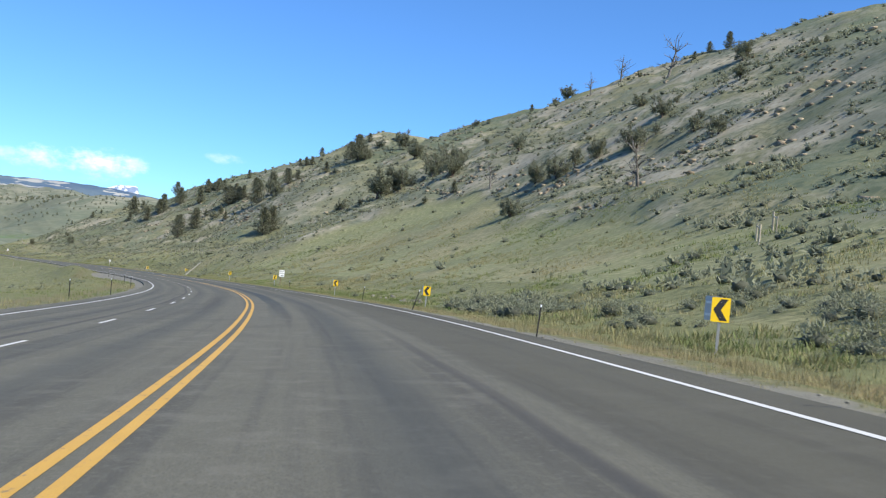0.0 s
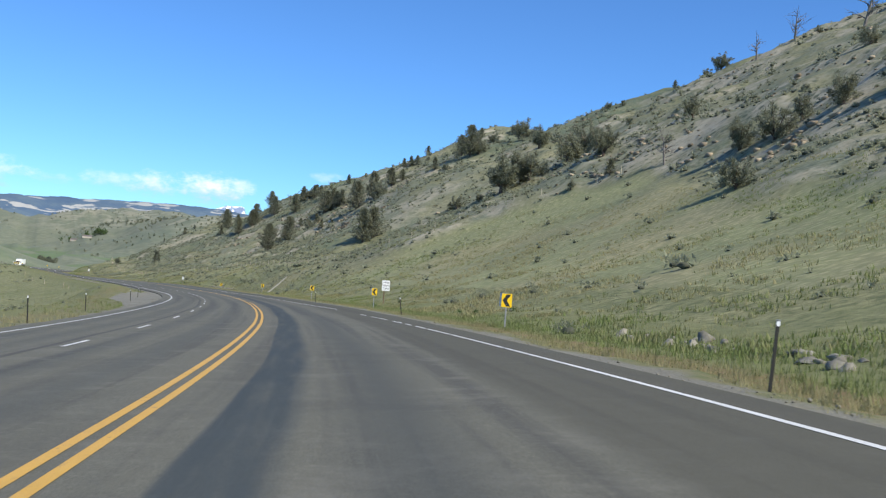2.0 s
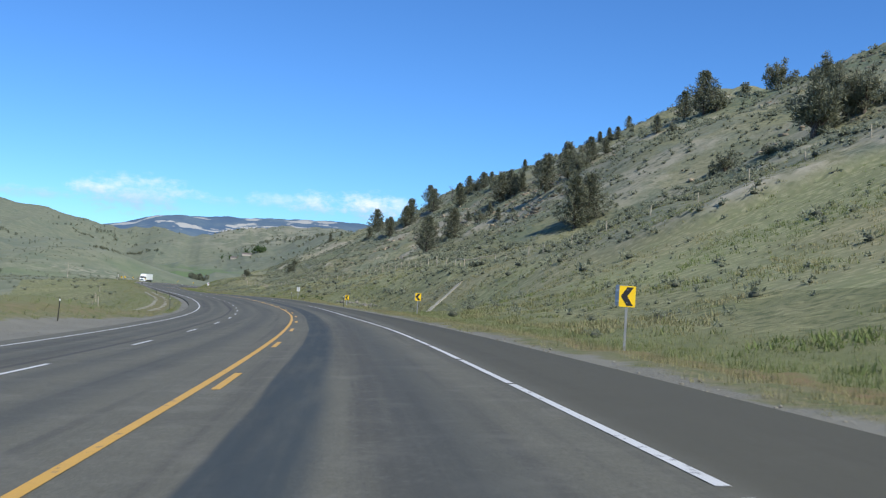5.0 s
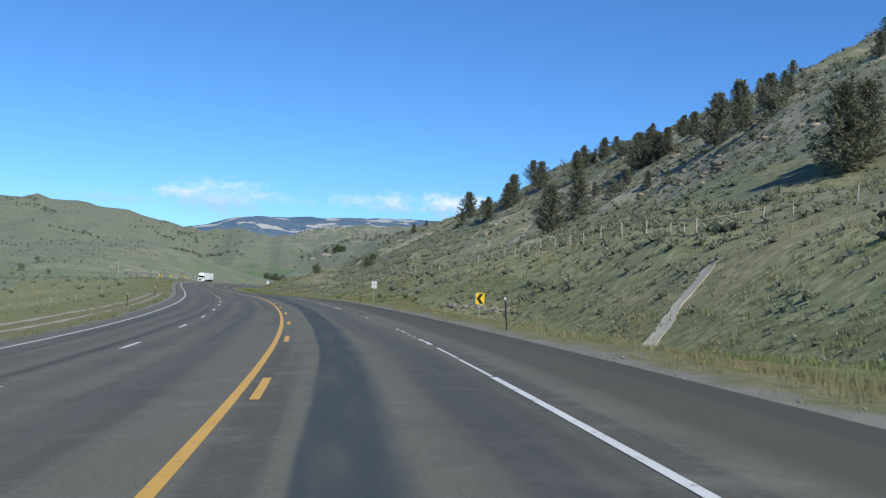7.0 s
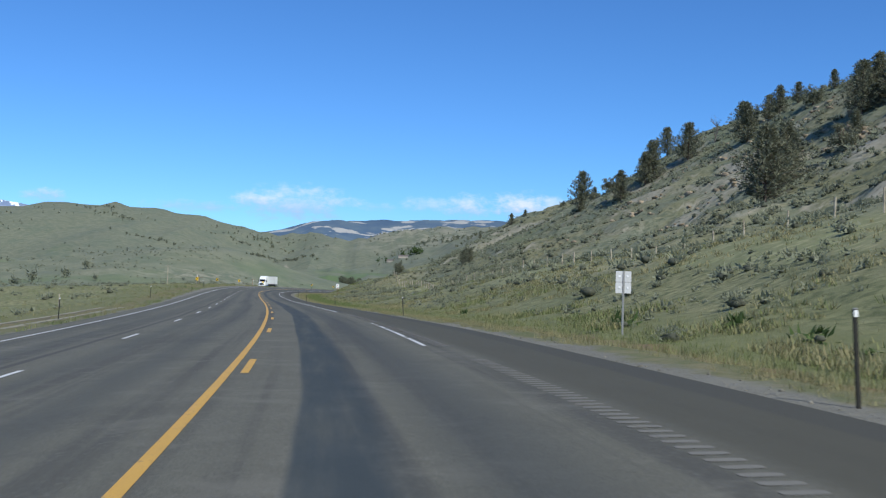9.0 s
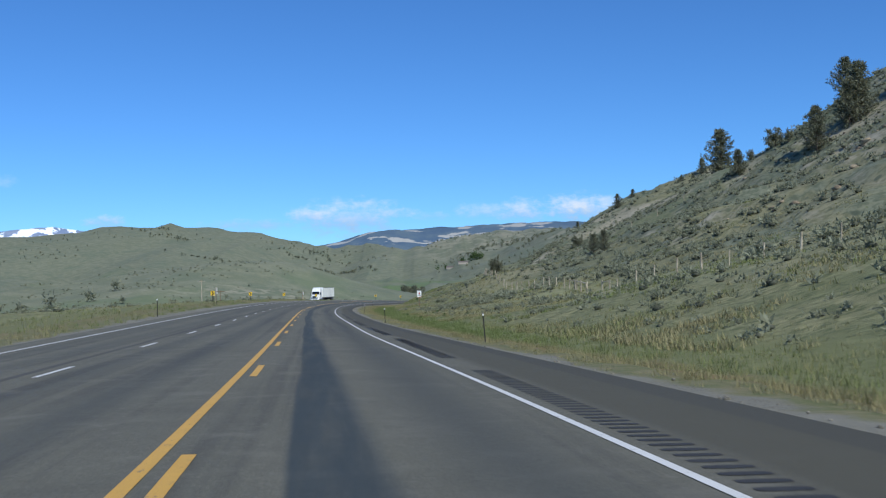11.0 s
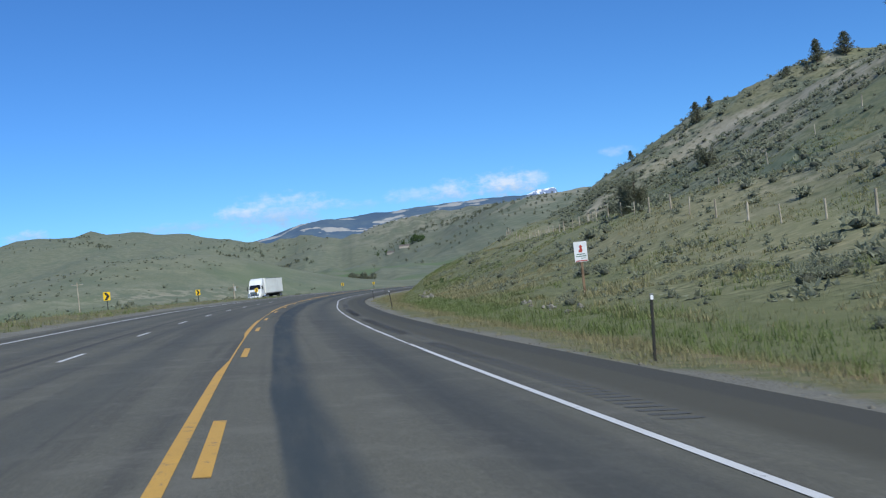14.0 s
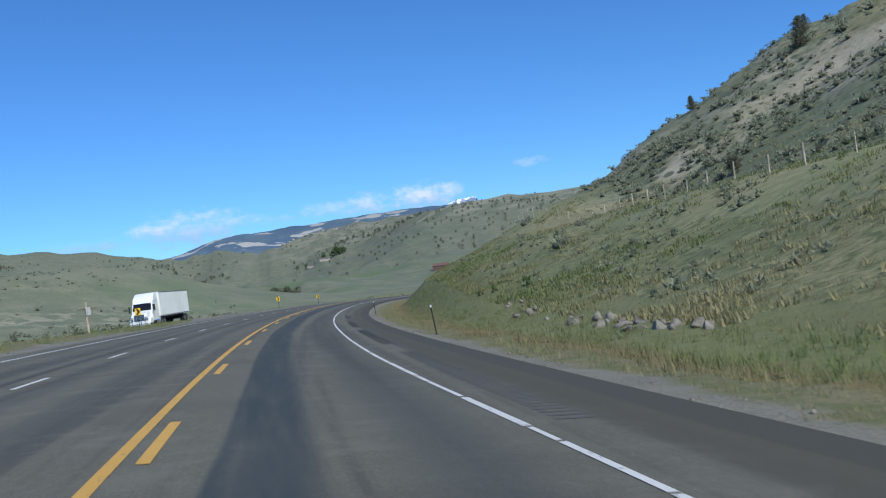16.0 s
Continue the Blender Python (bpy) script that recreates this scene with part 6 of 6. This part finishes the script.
def right_verge_grass():
    n = 58000
    s = nrg.uniform(30, 700, n)
    rel = gravel_width(s, 1) + nrg.beta(1.0, 1.8, n) * 9.5 + nrg.normal(0, 0.15, n)
    keep = (clumped(s, rel * 2, 3.0, 41) > -0.9 + 0.8 * (rel < 1.4)) & (rel > 0.3)
    s, rel = s[keep], rel[keep]
    r = rel - gravel_width(s, 1) + 0.6 * clumped(s, rel, 6.0, 43)
    tone = np.interp(r, [0, 1.0, 1.8, 3.0, 5.5, 8], [0.2, 0.24, 0.26, 0.62, 0.55, 0.3]) + nrg.normal(0, 0.12, len(s))
    tone = tone - 0.35 * (1 - ramp(s, 60, 110))
    rust = np.interp(r, [0.8, 1.5, 2.4, 3.2], [0, 0.8, 0.5, 0]) * np.clip(0.5 + 1.6 * clumped(s, r, 24.0, 45), 0, 1)
    lush = (ramp(s, 440, 480) * (1 - ramp(s, 600, 620)) + 0.5 * ramp(s, 96, 112) * (1 - ramp(s, 205, 225))) * ramp(r, 2.0, 3.2) * (1 - ramp(r, 5.5, 7.5))
    tone = tone + 0.42 * lush
    high = np.interp(r, [0, 1.2, 3, 7], [0.13, 0.21, 0.25, 0.18]) * nrg.uniform(0.6, 1.35, len(s)) * (1 + 0.3 * lush)
    grass_field("verge_grass", s, pave_edge(s) + rel, high, tone, rust, "tall tan and green grass along the ditch")


def slope_grass():
    n = 165000
    s, d = nrg.uniform(40, 740, n), 12.5 + 46 * nrg.random(n) ** 1.8
    keep = clumped(s, d, 4.0, 47) + 0.3 > nrg.random(n)
    s, d = s[keep], d[keep]
    tone = 0.37 + 0.45 * clumped(s, d, 15.0, 49) + nrg.normal(0, 0.17, len(s))
    grass_field("slope_grass", s, d, nrg.uniform(0.16, 0.38, len(s)), tone, np.zeros(len(s)), "dry bunch grass tufts on the slope", 1.3, BUNCHES)


def left_grass():
    n = 15000
    s = nrg.uniform(60, 780, n)
    wide = gravel_width(s, -1)
    rel = wide + 24 * nrg.random(n) ** 1.7
    keep = (clumped(s, rel, 3.5, 51) > -0.5) & ~((s > 294) & (s < 424) & (rel > 1.7) & (rel < 4.6))
    s, rel = s[keep], rel[keep]
    tone = 0.55 + 0.5 * clumped(s, rel, 12.0, 53) + nrg.normal(0, 0.15, len(s))
    grass_field("left_grass", s, LEFT_EDGE - rel, nrg.uniform(0.14, 0.4, len(s)), tone, 0.25 * (nrg.random(len(s)) < 0.2), "green and tan grass below the shoulder", 1.1)


right_verge_grass()
slope_grass()
left_grass()


# ---- ground-in rumble strip ----
# flat patches on the asphalt; colour alone stands in for the grooves' hollows
def rumble(name, s0, s1, material, label, wide=0.2):
    vs, ts = [], []
    for s in np.arange(s0, s1, 0.305):
        gap = (s - 455.5) % 18.3
        if gap < 14.0 and (s > 337 or nrg.random() < 0.5):
            a = np.linspace(0, 2 * np.pi, 10, endpoint=False)
            ss, dd = s + 0.075 * np.sign(np.cos(a)) * np.abs(np.cos(a)) ** 0.5, 4.32 + wide * np.sign(np.sin(a)) * np.abs(np.sin(a)) ** 0.5
            x, y, z = road_point(ss, dd)
            base = len(vs)
            vs += np.stack([x, y, z + 0.004], -1).tolist()
            ts += [(base, base + i, base + i + 1) for i in range(1, 9)]
    tagged(fast_mesh(name, np.array(vs), np.array(ts), material), label, "rumble strip", kind="stuff")


rumble("worn_rumble_strip", 340, 398, GROOVE_PALE, "pale worn rumble strip bars in the shoulder", 0.16)
rumble("rumble_strip", 400, 518, GROOVE, "dark rumble strip grooves ground into the shoulder")
rumble("worn_rumble_strip", 520, 668, GROOVE_WORN, "worn faint rumble strip grooves in the shoulder")


# ---- broken ledges on the hill ----
def slab_shape(seed):
    r = np.random.default_rng(seed)
    v = ICO_V * (1 + 0.3 * r.normal(size=(12, 1)).clip(-1, 1)) * [1.7, 0.9, 0.5]
    for _ in range(4):
        q = r.normal(size=3)
        q /= np.linalg.norm(q)
        v = v - np.maximum(0, v @ q - 0.55)[:, None] * q
    return v, ICO_T


def ledge_material():
    k = Mat("tan sandstone ledge", 0.9, 0, 0.2)
    c = k.mix(k.island(), (0.20, 0.16, 0.105), (0.44, 0.355, 0.235))
    n = k.noise(1.4, 5, 0.65, (1, 1, 4))
    return k.done(k.mix(k.span(n, 0.45, 0.65), c, (0.16, 0.135, 0.10)), n, 0.7, 0.1)


def ledge_rocks():
    """Slabs broken from the steep steps of the slope, lying along the contour."""
    n = 60000
    s, d = nrg.uniform(100, 700, n), nrg.uniform(30, 200, n)
    x, y, z = ground_at(s, d)
    x2, y2, z2 = ground_at(s, d + 2.2)
    rise = (z2 - z) / 2.2
    keep = (1 - apron(s, d) > 0.9) & (nrg.random(n) < ramp(rise, 0.62, 1.0) * np.clip(0.35 + 1.1 * clumped(s, d, 30.0, 81), 0.03, 1) * (1 - 0.7 * ramp(s, 560, 640)))
    s, d, x, y, z = s[keep], d[keep], x[keep], y[keep], z[keep]
    size = 0.3 + 0.75 * nrg.random(len(s)) ** 2.2
    turn = np.interp(s, LINE_S, LINE_H) + np.pi / 2 + nrg.normal(0, 0.35, len(s))
    v, t, _, _ = scatter([slab_shape(500 + k) for k in range(6)], nrg.integers(0, 6, len(s)), np.stack([x, y, z + 0.05], -1), size, turn)
    tagged(fast_mesh("ledge_rocks", v, t, ledge_material()), "tan sandstone slabs along broken hillside ledges", "rocks", kind="stuff")


ledge_rocks()


# ---- drain chute and tracks ----
def strip_along(name, way, wide, material, label, category, lift=0.05, curb=0.0):
    """A band laid on the ground through (s, d) points, with optional raised sides."""
    p = np.array(way, float)
    u = np.linspace(0, len(p) - 1, 12 * len(p))
    s, d = hermite(np.arange(len(p), dtype=float), p[:, 0], u), hermite(np.arange(len(p), dtype=float), p[:, 1], u)
    x, y, _ = road_point(s, d)
    tx, ty = np.gradient(x), np.gradient(y)
    n = np.hypot(tx, ty)
    nx, ny = ty / n, -tx / n
    prof = [(-0.5, -0.25), (-0.5, curb), (-0.4, curb), (-0.36, 0), (0, -0.01), (0.36, 0), (0.4, curb), (0.5, curb), (0.5, -0.25)]
    rows = []
    for f, h in prof:
        w = wide * (1 + 0.15 * np.sin(u * 3) + (0.5 if curb else 0.7) * fbm(s / 2.5, np.full(len(s), 3.0 * np.sign(f)), 3, 91))
        px, py = x + nx * f * w, y + ny * f * w
        ps, pd = along_across(px, py)
        near = (pd > -39) & (pd < 22.8)
        sheet = sheet_height(px, py)
        pz = np.where(near, np.maximum(land(px, py, ps, pd), sheet), sheet)
        if curb:
            pz = np.convolve(np.pad(pz, 5, "edge"), np.full(11, 1 / 11), "valid")
        rows.append(np.stack([px, py, pz + lift * np.minimum(1, u * 2) + (h - 0.3 * (h < -0.1))], -1))
    v = np.stack(rows, 1)
    ob = link_mesh(name, v.reshape(-1, 3).tolist(), grid_faces(v.shape[0], v.shape[1]), material, False)
    return tagged(ob, label, category, kind="structure" if category == "track" else "")


strip_along("drain_chute", [(320.9, 18.6), (325.2, 21.4), (328.2, 23.8), (332.0, 27.9)], 0.8, CONCRETE, "pale worn drain chute running down the slope", "drain", 0.07, 0.004)
for shift in (0.0, -1.35):
    strip_along("dirt_track", [(296, -11.4 + shift), (319, -10.9 + shift), (339, -10.8 + shift), (351, -10.6 + shift), (380, -10.5 + shift), (420, -10.3 + shift)], 0.38, PALE_DIRT, "pale wheel rut of a dirt track along the bank", "track", 0.03)


# ---- far houses, trees ----
def farm_building(name, w, l, h, wall, roof, label):
    ob = new(name)
    part("wall", build(box, 0, 0, -1.0, w, l, h + 1.0), wall, ob)
    bm = bmesh.new()
    prism(bm, [(-w / 2 - 0.5, h - 0.1), (w / 2 + 0.5, h - 0.1), (0, h + w * 0.3)], -l / 2 - 0.5, l + 1)
    part("roof", bm, roof, ob)
    part("door", build(box, 0, -l / 2 - 0.03, 0, w * 0.22, 0.06, h * 0.7), UNDER, ob)
    for x in (-0.32, 0.32):
        part("window", build(box, x * w, -l / 2 - 0.03, h * 0.4, w * 0.13, 0.06, h * 0.3), DARK_GLASS, ob)
    return tagged(ob, label, "house" if "house" in name else "barn")


farm_building("ranch_house", 11, 24, 4.0, HOUSE_WALL, ROOF_TIN, "pale ranch house with a brown roof among trees").matrix_basis = upon(-1100, 2425, 0, 115, 0.9)
farm_building("ranch_barn", 10, 16, 4.0, HOUSE_WALL, ROOF_TIN, "brown shed beside the ranch house").matrix_basis = upon(-1130, 2420, 0, 100, 0.9)
farm_building("red_barn", 9, 16, 4.0, BARN_WALL, BARN_WALL, "rust red barn in the green valley").matrix_basis = upon(-505, 1345, 0, 100, 0.8)
farm_building("red_shed", 6, 10, 3.0, BARN_WALL, BARN_WALL, "small rust red shed in the valley").matrix_basis = upon(-486, 1352, 0, 80, 0.8)


def far_clumps(seed, n):
    r = np.random.default_rng(seed)
    c = r.normal(size=(n, 3)) * [0.2, 0.2, 0.24] + [0, 0, 0.48]
    return sprays(r, c, np.full(n, 0.14), 0.26, np.zeros((n, 3)))


def far_woods(name, x, y, h, leaf, label):
    z = sheet_height(x, y)
    shapes = [far_clumps(300 + n, 70) for n in range(5)]
    v, t, _, _ = scatter(shapes, nrg.integers(0, 5, len(x)), np.stack([x, y, z - 0.1], -1), h, nrg.uniform(0, 6.28, len(x)), h)
    return tagged(fast_mesh(name, v, t, leaf), label, "trees", kind="stuff")


def far_field(name, n, u_range, v_range, chance, h, leaf, label):
    u, v = nrg.uniform(*u_range, n), nrg.uniform(*v_range, n)
    x, y = -0.454 * u + 0.891 * v, 0.891 * u + 0.454 * v
    s, d = along_across(x, y)
    keep = (nrg.random(n) < chance(x, y, u, v)) & ((d < -60) | (s > 880))
    far_woods(name, x[keep], y[keep], nrg.uniform(*h, keep.sum()), leaf, label)


far_field("far_junipers", 4200, (500, 3600), (-1700, -60), lambda x, y, u, v: np.clip(1.5 * fbm(x / 260, y / 260, 3, 61) + 0.05, 0.02, 0.9), (2.5, 6), JUNIPER_LEAF, "scattered dark junipers on far hills")
far_field("ridge_trees", 2600, (1250, 3600), (40, 900), lambda x, y, u, v: np.clip(1.4 * fbm(x / 180, y / 180, 3, 63) + 0.25, 0.03, 0.9), (2.5, 5.5), JUNIPER_LEAF, "dark trees along the far ridge")
far_woods("ranch_trees", np.array([-1078.0, -1085, -1066, -1115, -1150, -1070, -1165, -1092]), np.array([2446.0, 2455, 2440, 2452, 2440, 2450, 2430, 2448]), np.array([15.0, 18, 13, 14, 11, 13, 9, 16]), GREEN_LEAF, "dark trees round the ranch house")


def far_groves():
    """Loose rows and knots of trees on the valley sides."""
    knots = [(-1789, 2803, 60, 50), (-1772, 2914, 70, 60), (-1574, 2584, 50, 30), (-1490, 2602, 80, 30), (-1768, 2395, 60, 30), (-2152, 2716, 70, 50),
             (-2314, 2820, 50, 40), (-1400, 2300, 90, 60), (-1150, 2750, 130, 120), (-900, 2350, 80, 90)]
    p = np.concatenate([nrg.normal(0, 1, (n // 2, 2)) * [0.7 * n, 0.35 * m] + [x, y] for x, y, n, m in knots])
    far_woods("valley_groves", p[:, 0], p[:, 1], nrg.uniform(3, 7.5, len(p)), PINE_LEAF, "dark knots of trees on far valley sides")


far_groves()
strip_along("valley_track", [(2549, -1321), (2400, -1190), (2239, -1051), (2155, -960)], 7.0, PALE_DIRT, "pale dirt road crossing the far valley", "track", 0.9)


def road_bush():
    ob = new("valley_tree")
    r = np.random.default_rng(400)
    lobes = r.normal(size=(14, 3)) * [1.7, 1.4, 0.6] + [0, 0, 1.8]
    c = np.repeat(lobes, 240, 0)
    fast_mesh("crown", *sprays(r, c, np.full(len(c), 0.95), 0.34, (c - [0, 0, 1.0]) * 0.2), PINE_LEAF, parent=ob)
    fast_mesh("stem", *join([tube(np.array([[0, 0, -0.3], q * 0.5, q]), [0.09, 0.06, 0.02], 5) for q in lobes]), BARK, parent=ob)
    return tagged(ob, "dark rounded clump of trees in the valley", "trees")


road_bush().matrix_basis = upon(-561.5, 1164.7, 0.3, 0, 2.9)
